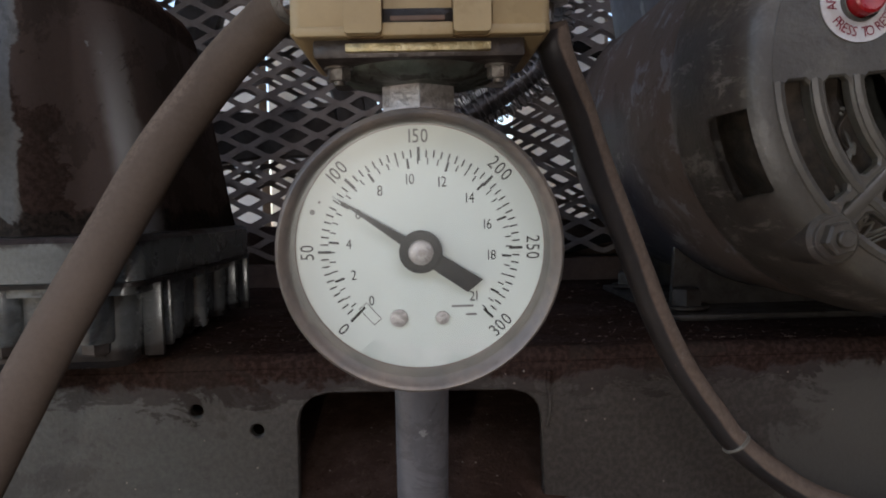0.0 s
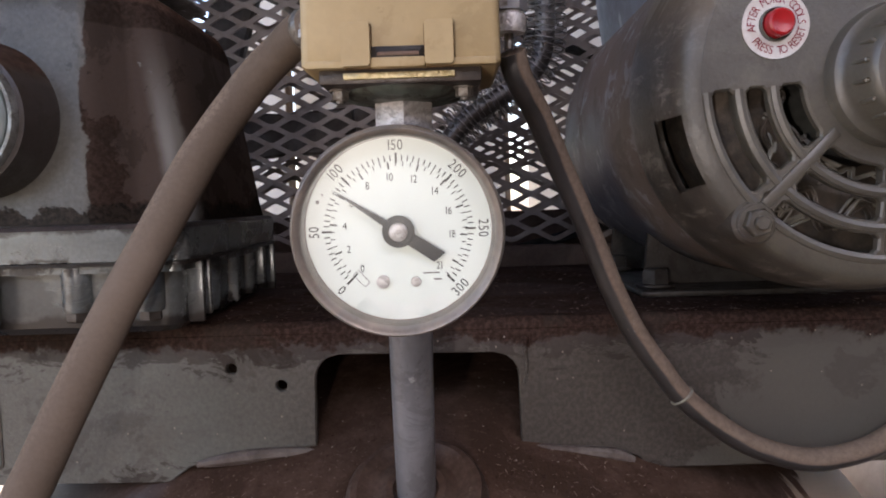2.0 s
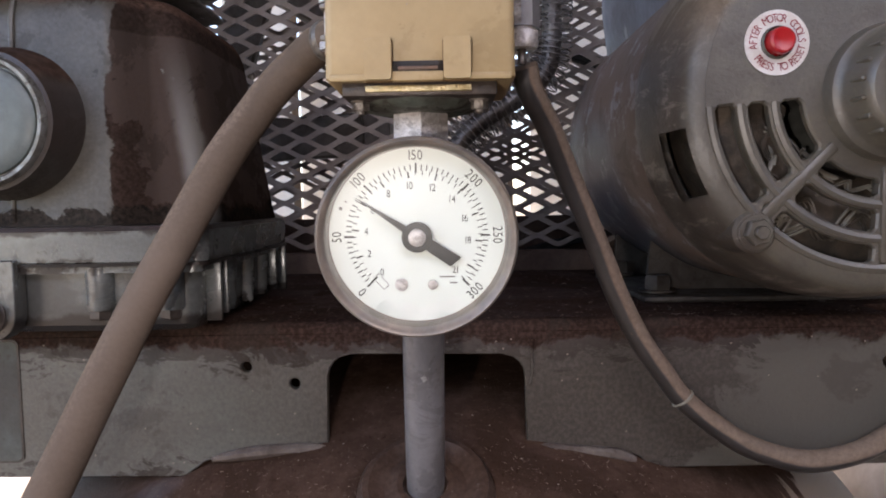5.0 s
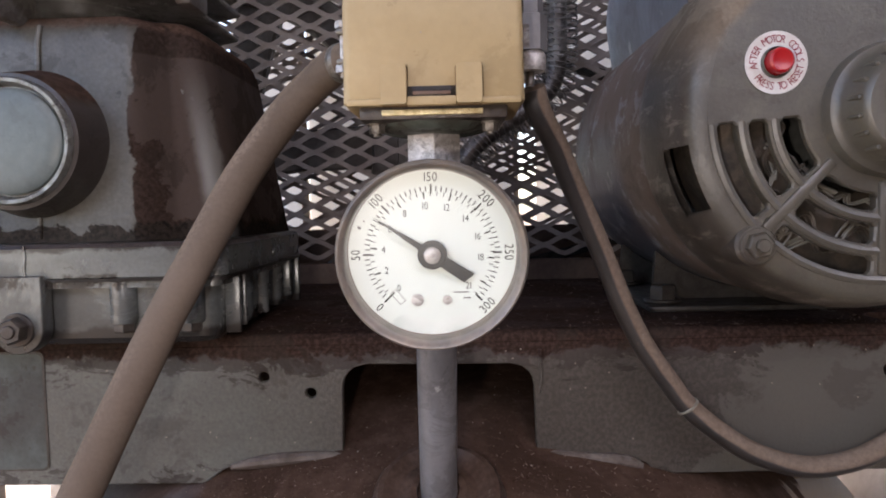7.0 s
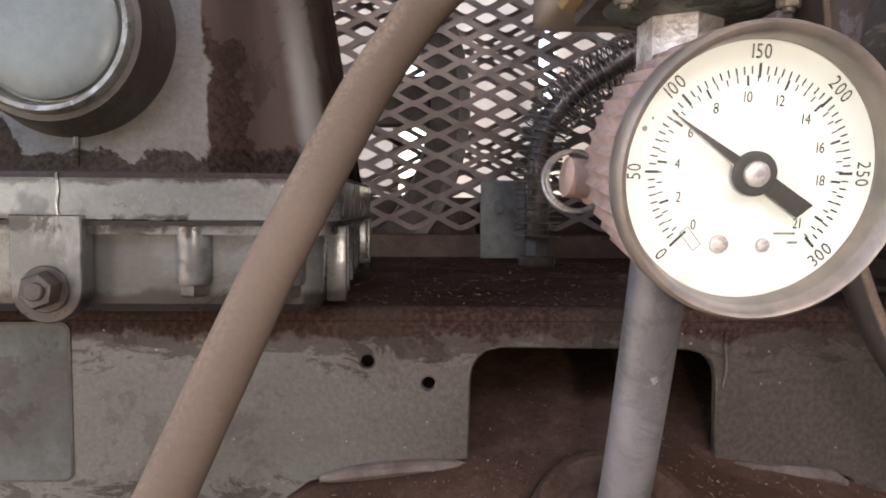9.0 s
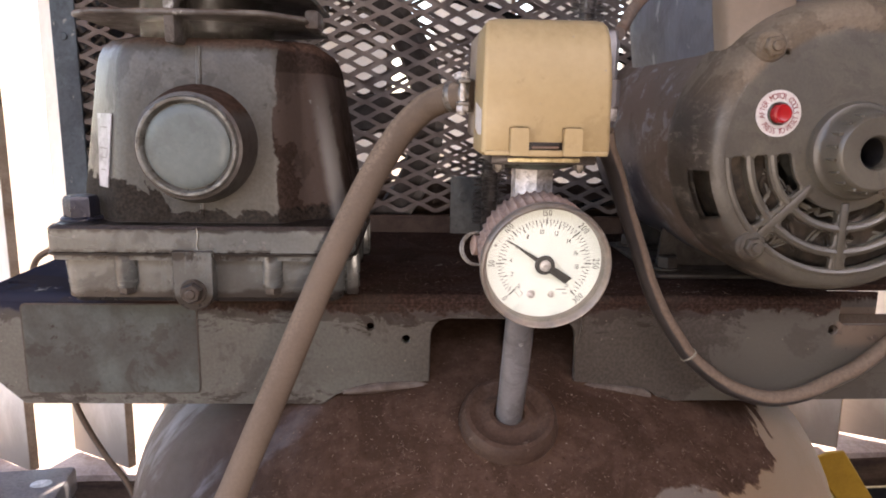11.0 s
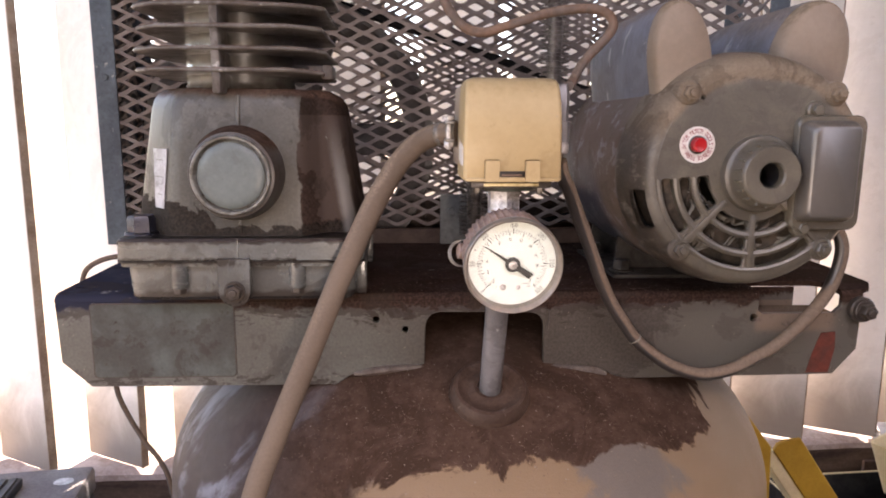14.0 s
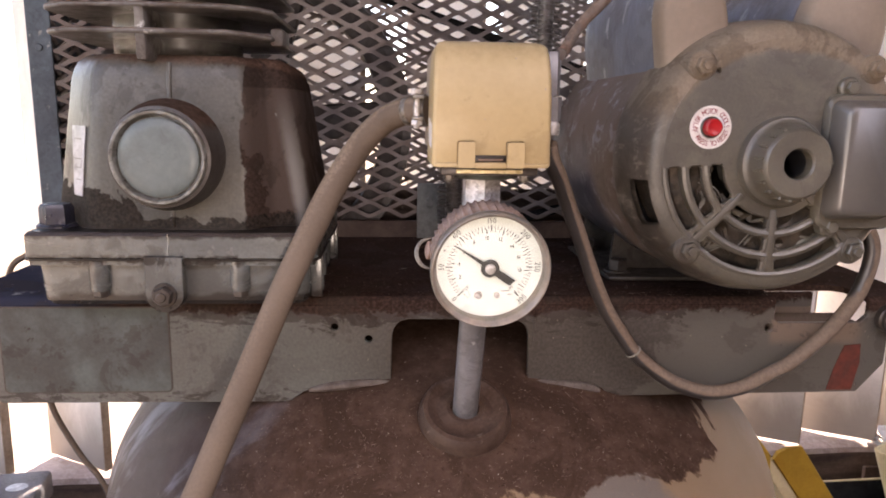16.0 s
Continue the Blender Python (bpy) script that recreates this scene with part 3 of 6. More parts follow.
M_OCHRE = surface("ochre_plastic", (0.42, 0.25, 0.035), 0.5, second=(0.36, 0.21, 0.03), coarse=15, bump=0.1, grain=0.15)
M_CREAM = surface("cream_plastic", (0.68, 0.58, 0.36), 0.5, second=(0.60, 0.49, 0.30), coarse=25, bump=0.1, grain=0.12)
M_DARKBOX = surface("dark_tray", (0.03, 0.03, 0.032), 0.5, coarse=30, bump=0.15)
M_PAPER = surface("paper", (0.66, 0.63, 0.60), 0.8, second=(0.52, 0.47, 0.43), coarse=30, bump=0.1)
M_CARD = surface("cardboard", (0.15, 0.10, 0.08), 0.85, second=(0.09, 0.06, 0.05), coarse=20, bump=0.2)


def glass_material(name):
    """A thin clear pane: it lets light straight through, mirrors a little, and carries an uneven greasy film."""
    m = bpy.data.materials.new(name)
    m.use_nodes = True
    nt = m.node_tree
    nt.nodes.remove(nt.nodes["Principled BSDF"])
    clear = nt.nodes.new("ShaderNodeBsdfTransparent")
    clear.inputs["Color"].default_value = (0.97, 0.98, 0.97, 1)
    shine = nt.nodes.new("ShaderNodeBsdfGlossy")
    shine.inputs["Roughness"].default_value = 0.06
    film = nt.nodes.new("ShaderNodeBsdfGlossy")
    film.inputs["Color"].default_value = (0.88, 0.92, 0.90, 1)
    film.inputs["Roughness"].default_value = 0.42
    co = nt.nodes.new("ShaderNodeTexCoord").outputs["Object"]
    edge = nt.nodes.new("ShaderNodeFresnel")
    edge.inputs["IOR"].default_value = 1.45
    pane = nt.nodes.new("ShaderNodeMixShader")
    nt.links.new(edge.outputs[0], pane.inputs[0])
    nt.links.new(clear.outputs[0], pane.inputs[1])
    nt.links.new(shine.outputs[0], pane.inputs[2])
    fac = calc(nt, "ADD", 0.075, calc(nt, "MULTIPLY", ramp(nt, noise_node(nt, co, 60, 5, 0.6, 0.4), 0.35, 0.75), 0.04))
    both = nt.nodes.new("ShaderNodeMixShader")
    nt.links.new(fac, both.inputs[0])
    nt.links.new(pane.outputs[0], both.inputs[1])
    nt.links.new(film.outputs[0], both.inputs[2])
    nt.links.new(both.outputs[0], nt.nodes["Material Output"].inputs["Surface"])
    return m


# ---- mesh helpers ----
def thing(name, at, label, category, group="", kind=""):
    ob = new(name)
    ob.location = at
    ob.empty_display_size = 0.02
    return tagged(ob, label, category, group, kind)


def finish(bm, name, material, smooth=None):
    bmesh.ops.recalc_face_normals(bm, faces=bm.faces)
    me = bpy.data.meshes.new(name)
    bm.to_mesh(me)
    bm.free()
    me.materials.append(material)
    if smooth is not None:
        me.polygons.foreach_set("use_smooth", [True] * len(me.polygons))
        me.set_sharp_from_angle(angle=radians(smooth))
    return me


def part(name, bm, material, parent=None, label="", smooth=35):
    """One mesh object under a thing or under a part; its mesh is built where it stands."""
    ob = new(name, finish(bm, name, material, smooth))
    if parent is not None:
        ob.parent = parent
        if parent.data is None:
            ob.matrix_parent_inverse = Matrix.Translation(-parent.location)
    if label:
        tagged(ob, label)
    return ob


def solo(name, bm, material, label, category, group="", kind="", smooth=35):
    return tagged(part(name, bm, material, None, "", smooth), label, category, group, kind)


def edge_bevel(bm, edges, width, segments=2):
    if width > 0 and edges:
        bmesh.ops.bevel(bm, geom=edges, offset=width, offset_type="OFFSET", segments=segments, profile=0.5, affect="EDGES", clamp_overlap=True)


def add_box(bm, x0, x1, y0, y1, z0, z1, bevel=0.0, segments=2, m=None):
    b = bmesh.new()
    bmesh.ops.create_cube(b, size=1, matrix=Matrix.Translation(((x0 + x1) / 2, (y0 + y1) / 2, (z0 + z1) / 2)) @ Matrix.Diagonal((x1 - x0, y1 - y0, z1 - z0, 1)))
    edge_bevel(b, b.edges[:], bevel, segments)
    return merge(bm, b, m)


def merge(bm, b, m=None):
    if m is not None:
        b.transform(m)
    me = bpy.data.meshes.new("tmp")
    b.to_mesh(me)
    b.free()
    bm.from_mesh(me)
    bpy.data.meshes.remove(me)
    return bm


def frame_to(p, d):
    """A pose at p whose z points along d."""
    q = Vector(d).normalized().to_track_quat("Z", "Y")
    return Matrix.Translation(p) @ q.to_matrix().to_4x4()


def lathe(bm, profile, m=None, seg=48, start=0.0, sweep=360.0, skip=None):
    """Turns a profile of (radius, height) about z; skip(i, j): whether a face stays open."""
    b = bmesh.new()
    full = sweep >= 359.9
    n = seg if full else seg + 1
    rings = []
    for r, h in profile:
        if r < 1e-7:
            rings.append([b.verts.new((0, 0, h))])
        else:
            rings.append([b.verts.new((r * math.cos(radians(start + sweep * k / seg)), r * math.sin(radians(start + sweep * k / seg)), h)) for k in range(n)])
    for i in range(len(rings) - 1):
        a, c = rings[i], rings[i + 1]
        for k in range(seg):
            k2 = (k + 1) % n if full else k + 1
            if skip and skip(i, start + sweep * (k + 0.5) / seg):
                continue
            if len(a) == 1 and len(c) == 1:
                continue
            if len(a) == 1:
                b.faces.new((a[0], c[k], c[k2]))
            elif len(c) == 1:
                b.faces.new((a[k], a[k2], c[0]))
            else:
                b.faces.new((a[k], a[k2], c[k2], c[k]))
    return merge(bm, b, m)


def sheet(bm, loops, depth, m=None, bevel=0.0):
    """A flat sheet in the x-y plane with an outline and holes, as thick as depth along z."""
    b = bmesh.new()
    edges = []
    for loop in loops:
        vs = [b.verts.new((x, y, 0)) for x, y in loop]
        edges += [b.edges.new((vs[i], vs[(i + 1) % len(vs)])) for i in range(len(vs))]
    bmesh.ops.triangle_fill(b, use_beauty=True, edges=edges)
    got = bmesh.ops.extrude_face_region(b, geom=b.faces[:])
    bmesh.ops.translate(b, vec=(0, 0, depth), verts=[v for v in got["geom"] if isinstance(v, bmesh.types.BMVert)])
    if bevel > 0:
        bmesh.ops.recalc_face_normals(b, faces=b.faces)
        sharp = [e for e in b.edges if len(e.link_faces) == 2 and e.calc_face_angle(0) > 1.0 and abs(abs(e.verts[0].co.z - e.verts[1].co.z)) < 1e-6]
        edge_bevel(b, sharp, bevel, 1)
    return merge(bm, b, m)


def disc_loop(x, y, r, n=20):
    return [(x + r * math.cos(2 * math.pi * k / n), y + r * math.sin(2 * math.pi * k / n)) for k in range(n)]


def spline(points, steps=10):
    """A smooth line through points (Catmull-Rom)."""
    p = [Vector(q) for q in points]
    p = [p[0] * 2 - p[1]] + p + [p[-1] * 2 - p[-2]]
    out = []
    for i in range(1, len(p) - 2):
        for s in range(steps):
            t = s / steps
            out.append(0.5 * (2 * p[i] + (p[i + 1] - p[i - 1]) * t + (2 * p[i - 1] - 5 * p[i] + 4 * p[i + 1] - p[i + 2]) * t * t
                              + (3 * p[i] - p[i - 1] - 3 * p[i + 1] + p[i + 2]) * t ** 3))
    return out + [p[-2]]


def sweep(bm, points, radius, seg=12, caps=True, wob=0.0):
    """A round tube along a line of points; radius may be a function of the way along, 0 to 1."""
    b = bmesh.new()
    pts = [Vector(p) for p in points]
    side = None
    rings = []
    for i, p in enumerate(pts):
        d = (pts[min(i + 1, len(pts) - 1)] - pts[max(i - 1, 0)]).normalized()
        if side is None:
            side = d.orthogonal().normalized()
        side = (side - d * side.dot(d)).normalized()
        up = d.cross(side)
        r = radius(i / (len(pts) - 1)) if callable(radius) else radius
        r *= 1 + wob * noise.noise(p * 40)
        rings.append([b.verts.new(p + r * (side * math.cos(2 * math.pi * k / seg) + up * math.sin(2 * math.pi * k / seg))) for k in range(seg)])
    for a, c in zip(rings, rings[1:]):
        for k in range(seg):
            b.faces.new((a[k], a[(k + 1) % seg], c[(k + 1) % seg], c[k]))
    if caps:
        b.faces.new(rings[0][::-1])
        b.faces.new(rings[-1])
    return merge(bm, b)


def rod(bm, p0, p1, r, seg=16, bevel=0.0):
    p0, p1 = Vector(p0), Vector(p1)
    h = (p1 - p0).length
    prof = [(0, 0), (r - bevel, 0), (r, bevel), (r, h - bevel), (r - bevel, h), (0, h)] if bevel else [(0, 0), (r, 0), (r, h), (0, h)]
    return lathe(bm, prof, frame_to(p0, p1 - p0), seg)


def hex_head(bm, p, d, r, h, turn=0.0):
    """A hexagon bolt head or nut at p, facing along d, chamfered."""
    m = frame_to(p, d) @ pose(0, 0, 0, 0, 0, turn)
    return lathe(bm, [(0, 0), (r, 0), (r, h * 0.8), (r * 0.86, h), (0, h)], m, 6)


def bolt(bm, p, d, r, h, washer=1.35, stud=0.45, turn=10.0):
    """A hexagon head on a washer with a stud end."""
    d = Vector(d).normalized()
    p = Vector(p)
    if washer:
        rod(bm, p, p + d * h * 0.18, r * washer, 24, h * 0.05)
    hex_head(bm, p + d * h * 0.18, d, r, h * 0.8, turn)
    if stud:
        rod(bm, p + d * h * 0.9, p + d * h * (1.0 + stud * 0.5), r * 0.5, 14, r * 0.08)
    return bm


def rounded(w, h, r, cx=0.0, cy=0.0, n=6):
    """A rectangle's outline with round corners."""
    out = []
    for k, (sx, sy) in enumerate(((1, 1), (-1, 1), (-1, -1), (1, -1))):
        for i in range(n + 1):
            a = radians(90 * k + 90 * i / n)
            out.append((cx + sx * (w / 2 - r) + r * math.cos(a), cy + sy * (h / 2 - r) + r * math.sin(a)))
    return out


UPRIGHT = Matrix(((1, 0, 0, 0), (0, 0, -1, 0), (0, 1, 0, 0), (0, 0, 0, 1)))  # a drawing's x, y to world x, z; its depth towards -y


# ---- setting ----
def build_setting():
    bm = bmesh.new()
    add_box(bm, -400, 400, -400, 400, -0.5, -0.05)
    solo("ground", bm, M_GROUND, "pale bare earth round the shed", "ground", kind="structure")
    bm = bmesh.new()
    add_box(bm, -2.6, 2.6, -2.4, 1.0, -0.05, 0.0, 0.005)
    solo("floor", bm, M_CONCRETE, "worn grey concrete slab under the compressor", "floor", kind="structure")
    # Unseen roof, added and sized to hold back the sky's light.
    bm = bmesh.new()
    add_box(bm, -0.95, 2.4, -1.10, 1.3, 2.55, 2.60, 0.005)
    solo("roof", bm, M_ROOF, "unseen grey sheet roof, added to hold back the sky", "roof", kind="structure")
    # Unseen wall, added to keep front light off the machine.
    bm = bmesh.new()
    add_box(bm, -1.30, 2.4, -2.4, -2.3, 0.0, 2.549, 0.004)
    solo("shade_wall_south", bm, M_WALL, "unseen brown board wall, added to block light from the front", "wall", kind="structure")
    # Unseen wall, added to cut the light from the right.
    bm = bmesh.new()
    add_box(bm, 2.3, 2.4, -2.297, 0.55, 0.0, 2.549, 0.004)
    solo("shade_wall_east", bm, M_WALL, "unseen brown board wall, added to block light from the right", "wall", kind="structure")


SLAT_Y, SLAT_SLOPE = 0.80, 0.045


def build_fence():
    fence = thing("fence", (0, SLAT_Y, 0), "cream fence of turned vertical slats on a timber rail", "fence", kind="structure")
    bm = bmesh.new()
    add_box(bm, -0.075, 0.075, -0.008, 0.008, 0.0, 1.62, 0.003, 2)
    slat = finish(bm, "slat", M_SLAT, 40)
    bm = bmesh.new()
    add_box(bm, 0.0745, 0.0770, -0.0083, 0.0083, 0.0, 1.62, 0.001, 1)
    edge = finish(bm, "slat_edge", M_SLAT_EDGE, 40)
    for k in range(-4, 13):
        x = -0.648 + 0.1695 * k
        x += {3: -0.045, 4: 0.004}.get(k, 0.0)
        m = Matrix.Translation((x, SLAT_SLOPE * x + 0.02, 0.893)) @ pose(0, 0, 0, random.uniform(-0.5, 0.5), random.uniform(-0.6, 0.6), -30 + random.uniform(-2, 2))
        ob = new("slat", slat)
        ob.parent, ob.matrix_basis = fence, m
        e = new("slat_edge", edge)
        e.parent = ob
    bm = bmesh.new()
    add_box(bm, -0.622, -0.540, 0.075, 0.155, 0.0, 2.54, 0.004, 2)
    part("post", bm, M_RAIL, fence, "dark weathered timber post")
    turn = pose(0, 0, 0, 0, 0, math.degrees(math.atan(SLAT_SLOPE)))
    bm = bmesh.new()
    add_box(bm, -2.4, 2.4, -0.011, 0.06, 0.70, 0.875, 0.004, 2)
    for v in bm.verts:
        v.co.z += 0.004 * noise.noise(v.co * 9)
    ob = part("rail", bm, M_RAIL, None, "dark weathered timber rail")
    ob.parent, ob.matrix_basis = fence, turn
    bm = bmesh.new()
    b = bmesh.new()
    bmesh.ops.create_grid(b, x_segments=160, y_segments=6, size=1, matrix=Matrix.Diagonal((2.4, 0.040, 1, 1)))
    for v in b.verts:
        v.co.y += 0.026 + 0.004 * noise.noise(v.co * 14)
        v.co.z = 0.884 + 0.0025 * noise.noise(Vector((v.co.x * 11, v.co.y * 30, 0))) - (0.009 if v.co.y < -0.010 else 0)
    got = bmesh.ops.extrude_face_region(b, geom=b.faces[:])
    bmesh.ops.translate(b, vec=(0, 0, -0.012), verts=[v for v in got["geom"] if isinstance(v, bmesh.types.BMVert)])
    merge(bm, b)
    ob = part("rail_cap", bm, M_RAIL_TOP, None, "peeling pale rail cap")
    ob.parent, ob.matrix_basis = fence, turn


def build_shelf():
    sh = thing("shelf", (0, 0.6, 0), "dark rough timber shelf behind the tank", "shelf", kind="structure")
    for x0, x1, y0 in ((-1.3, -0.33, 0.36), (-0.327, 0.327, 0.475), (0.33, 1.3, 0.36)):
        bm = bmesh.new()
        add_box(bm, x0, x1, y0, 0.70, 0.785, 0.81, 0.003)
        part("shelf_board", bm, M_SHELF, sh)
    for x in (-1.2, -0.45, 0.45, 1.2):
        bm = bmesh.new()
        add_box(bm, x - 0.03, x + 0.03, 0.49, 0.55, 0.0, 0.785, 0.003)
        part("leg", bm, M_SHELF, sh)


# ---- compressor: tank and deck ----
AX, AY, RT, Z0, HT = -0.012, 0.1624, 0.2955, 1.2204, 0.1730


def dome_z(x, y):
    return Z0 + HT * math.sqrt(max(0.0, 1 - ((x - AX) ** 2 + (y - AY) ** 2) / RT ** 2))


def dome_normal(x, y):
    return Vector(((x - AX) / RT ** 2, (y - AY) / RT ** 2, (dome_z(x, y) - Z0) / HT ** 2)).normalized()


BOSS = Vector((-0.0125, -0.034, dome_z(-0.0125, -0.034)))


def build_tank():
    tank = thing("air_tank", (AX, AY, 0), "upright domed steel air tank, brown dust over scuffed tan primer", "air tank")
    bm = bmesh.new()
    prof = [(RT * math.sin(radians(a)), Z0 + HT * math.cos(radians(a))) for a in np.linspace(0, 90, 40)]
    prof += [(RT, 1.20), (RT + 0.0025, 1.197), (RT + 0.0025, 1.190), (RT, 1.187), (RT, 0.12), (RT * 0.9, 0.10), (0, 0.08)]
    lathe(bm, prof, Matrix.Translation((AX, AY, 0)), 96)
    part("shell", bm, M_TANK, tank, "", 50)
    bm = bmesh.new()
    lathe(bm, [(RT - 0.03, 0.0), (RT - 0.005, 0.0), (RT - 0.005, 0.16), (RT - 0.03, 0.16), (RT - 0.03, 0.0)], Matrix.Translation((AX, AY, 0)), 64)
    part("base_ring", bm, M_DECK, tank)
    n = dome_normal(BOSS.x, BOSS.y)
    bm = bmesh.new()
    lathe(bm, [(0.0, 0.0055), (0.0092, 0.0055), (0.0098, 0.0082), (0.0125, 0.0088), (0.0150, 0.0072), (0.0180, 0.0060), (0.0215, 0.0070), (0.0248, 0.0092), (0.0274, 0.0086), (0.0296, 0.0052), (0.0306, 0.0010), (0.0312, -0.004)],
          frame_to(BOSS, n), 48)
    for v in bm.verts:
        v.co += n * 0.0008 * noise.noise(v.co * 160)
    part("pipe_boss", bm, M_WELD, tank, "dusty welded boss with a raised rim")


def build_deck():
    deck = thing("deck_plate", (-0.0237, 0.14, 1.35), "folded steel top plate on the tank, grey paint under brown dust", "mounting plate")
    arc = [(-0.0605 + 0.0115 * (1 - math.cos(radians(a))), 1.394 + 0.0115 * math.sin(radians(a))) for a in (0, 20, 40, 60, 90)]
    arc += [(0.0235 + 0.0115 * math.sin(radians(a)), 1.3932 + 0.0115 * math.cos(radians(a))) for a in (0, 30, 50, 70, 90)]
    outline = [(-0.3475, 1.416), (-0.346, 1.3675), (-0.3245, 1.3470), (-0.1320, 1.3460), (-0.1230, 1.3525), (-0.1130, 1.3570), (-0.0950, 1.3590), (-0.0750, 1.3612),
               (-0.0612, 1.3618)] + arc + [(0.0356, 1.3610), (0.0600, 1.3590), (0.0800, 1.3570), (0.0900, 1.3535), (0.0950, 1.3490), (0.1020, 1.3478), (0.2815, 1.3490),
               (0.3000, 1.3705), (0.3010, 1.416), (0.2830, 1.416), (0.2830, 1.4075), (0.2770, 1.4020), (0.2170, 1.4020), (0.2130, 1.4050), (0.2130, 1.416)]
    bm = bmesh.new()
    sheet(bm, [outline, disc_loop(-0.1, 1.4, 0.0026), disc_loop(-0.0766, 1.3915, 0.0026), disc_loop(0.2095, 1.3985, 0.0030)], 0.0045, Matrix.Translation((0, 0.0045, 0)) @ UPRIGHT, 0.0006)
    part("front_skirt", bm, M_DECK, deck, "front skirt with a cutout for the pipe")
    bm = bmesh.new()
    top = [(-0.3475, 0.005), (-0.350, 0.012), (-0.352, 0.29), (0.330, 0.29), (0.330, 0.10), (0.325, 0.03), (0.315, 0.014), (0.301, 0.005), (0.283, 0.005), (0.283, 0.030), (0.276, 0.036), (0.220, 0.036), (0.213, 0.030),
           (0.213, 0.005)]
    slot = rounded(0.017, 0.009, 0.004, -0.336, 0.031)
    feed = rounded(0.074, 0.020, 0.009, 0.002, 0.187)
    sheet(bm, [top, slot, feed], 0.0045, Matrix.Translation((0, 0, 1.4165)))
    b = bmesh.new()
    for x0, x1 in ((-0.3475, 0.213), (0.283, 0.301)):
        n = 8
        rows = [[b.verts.new((x, 0.005 - 0.005 * math.sin(radians(90 * k / n)), 1.416 + 0.005 * math.cos(radians(90 * k / n)))) for k in range(n + 1)] for x in (x0, x1)]
        for k in range(n):
            b.faces.new((rows[0][k], rows[1][k], rows[1][k + 1], rows[0][k + 1]))
        for row in rows:
            b.faces.new(row + [b.verts.new((row[0].co.x, 0.005, 1.416))])
    merge(bm, b)
    part("top_sheet", bm, M_DECK, deck, "dusty top sheet with bolt slots")
    bm = bmesh.new()
    add_box(bm, -0.352, 0.330, 0.2855, 0.290, 1.347, 1.4165, 0.001)
    part("rear_skirt", bm, M_DECK, deck)
    bm = bmesh.new()
    sheet(bm, [rounded(0.109, 0.059, 0.003, -0.2662, 1.3845)], 0.0006, Matrix.Translation((0, 0.0, 0)) @ UPRIGHT)
    part("label", bm, M_LABEL, deck, "faded grey-green label")
    bm = bmesh.new()
    sheet(bm, [rounded(0.1110, 0.0610, 0.0035, -0.2662, 1.3845), rounded(0.109, 0.059, 0.003, -0.2662, 1.3845)], 0.0005, UPRIGHT)
    part("label_edge", bm, M_GREASY, deck, "dark grimy label edge")
    bm = bmesh.new()
    sheet(bm, [[(0.258, 1.351), (0.277, 1.351), (0.281, 1.372), (0.280, 1.386), (0.268, 1.385), (0.262, 1.368)]], 0.0006, UPRIGHT)
    part("sticker", bm, M_RED_STICKER, deck, "scrap of red sticker")
    bm = bmesh.new()
    add_box(bm, 0.2135, 0.2825, 0.0050, 0.0340, 1.3965, 1.4000, 0.0010)
    part("inner_ledge", bm, M_HOSE, deck, "beige dusty ledge inside the opening")
    bm = bmesh.new()
    add_box(bm, 0.2135, 0.2620, 0.0345, 0.0370, 1.3850, 1.4160, 0.0006)
    part("inner_web", bm, M_DECK, deck)
    # The deck's right end bolt, with a spacer.
    bm = bmesh.new()
    rod(bm, (0.2985, 0.004, 1.4055), (0.2985, -0.006, 1.4055), 0.0105, 24, 0.001)
    bolt(bm, (0.2995, -0.006, 1.4050), (0.1, -1, 0), 0.0068, 0.008, 1.35, 0.5)
    part("end_bolt", bm, M_GREASY, deck, "hexagon bolt with a spacer")
    bm = bmesh.new()
    sweep(bm, spline([(0.0385, -0.0006, 1.4120), (0.0380, -0.0008, 1.4050), (0.0388, -0.0008, 1.3985), (0.0375, -0.0004, 1.3900)], 8), 0.0010, 8, True, 0.6)
    part("seam_bead", bm, M_DECK, deck)
    # Weld beads where the skirt meets the head.
    for pts in ([(-0.118, 1.3558), (-0.100, 1.3585), (-0.080, 1.3602), (-0.062, 1.3605)], [(0.037, 1.3600), (0.058, 1.3582), (0.078, 1.3562), (0.088, 1.3530)]):
        bm = bmesh.new()
        sweep(bm, spline([(x, -0.0008, z - 0.0010) for x, z in pts], 12), lambda u: 0.0030 * math.sin(math.pi * min(0.97, max(0.03, u))) ** 0.3, 10, True, 0.6)
        part("weld_bead", bm, M_LIP, deck, "rubbed pale lip of weld")


# ---- compressor: pump ----
PX = -0.203


def ring_section(z, x0, x1, y0, y1, r, n=6):
    w, d = x1 - x0, y1 - y0
    return [Vector((x, y, z)) for x, y in rounded(w, d, r, (x0 + x1) / 2, (y0 + y1) / 2, n)]


def fillet(points, r, n=4):
    """A polygon's outline with its corners rounded."""
    out = []
    for k, p in enumerate(points):
        p, a, b = Vector(p), Vector(points[k - 1]), Vector(points[(k + 1) % len(points)])
        da, db = (a - p), (b - p)
        c = min(r, da.length * 0.45, db.length * 0.45)
        q0, q1 = p + da.normalized() * c, p + db.normalized() * c
        for i in range(n + 1):
            t = i / n
            v = q0 * (1 - t) ** 2 + p * 2 * t * (1 - t) + q1 * t * t
            out.append((v.x, v.y))
    return out


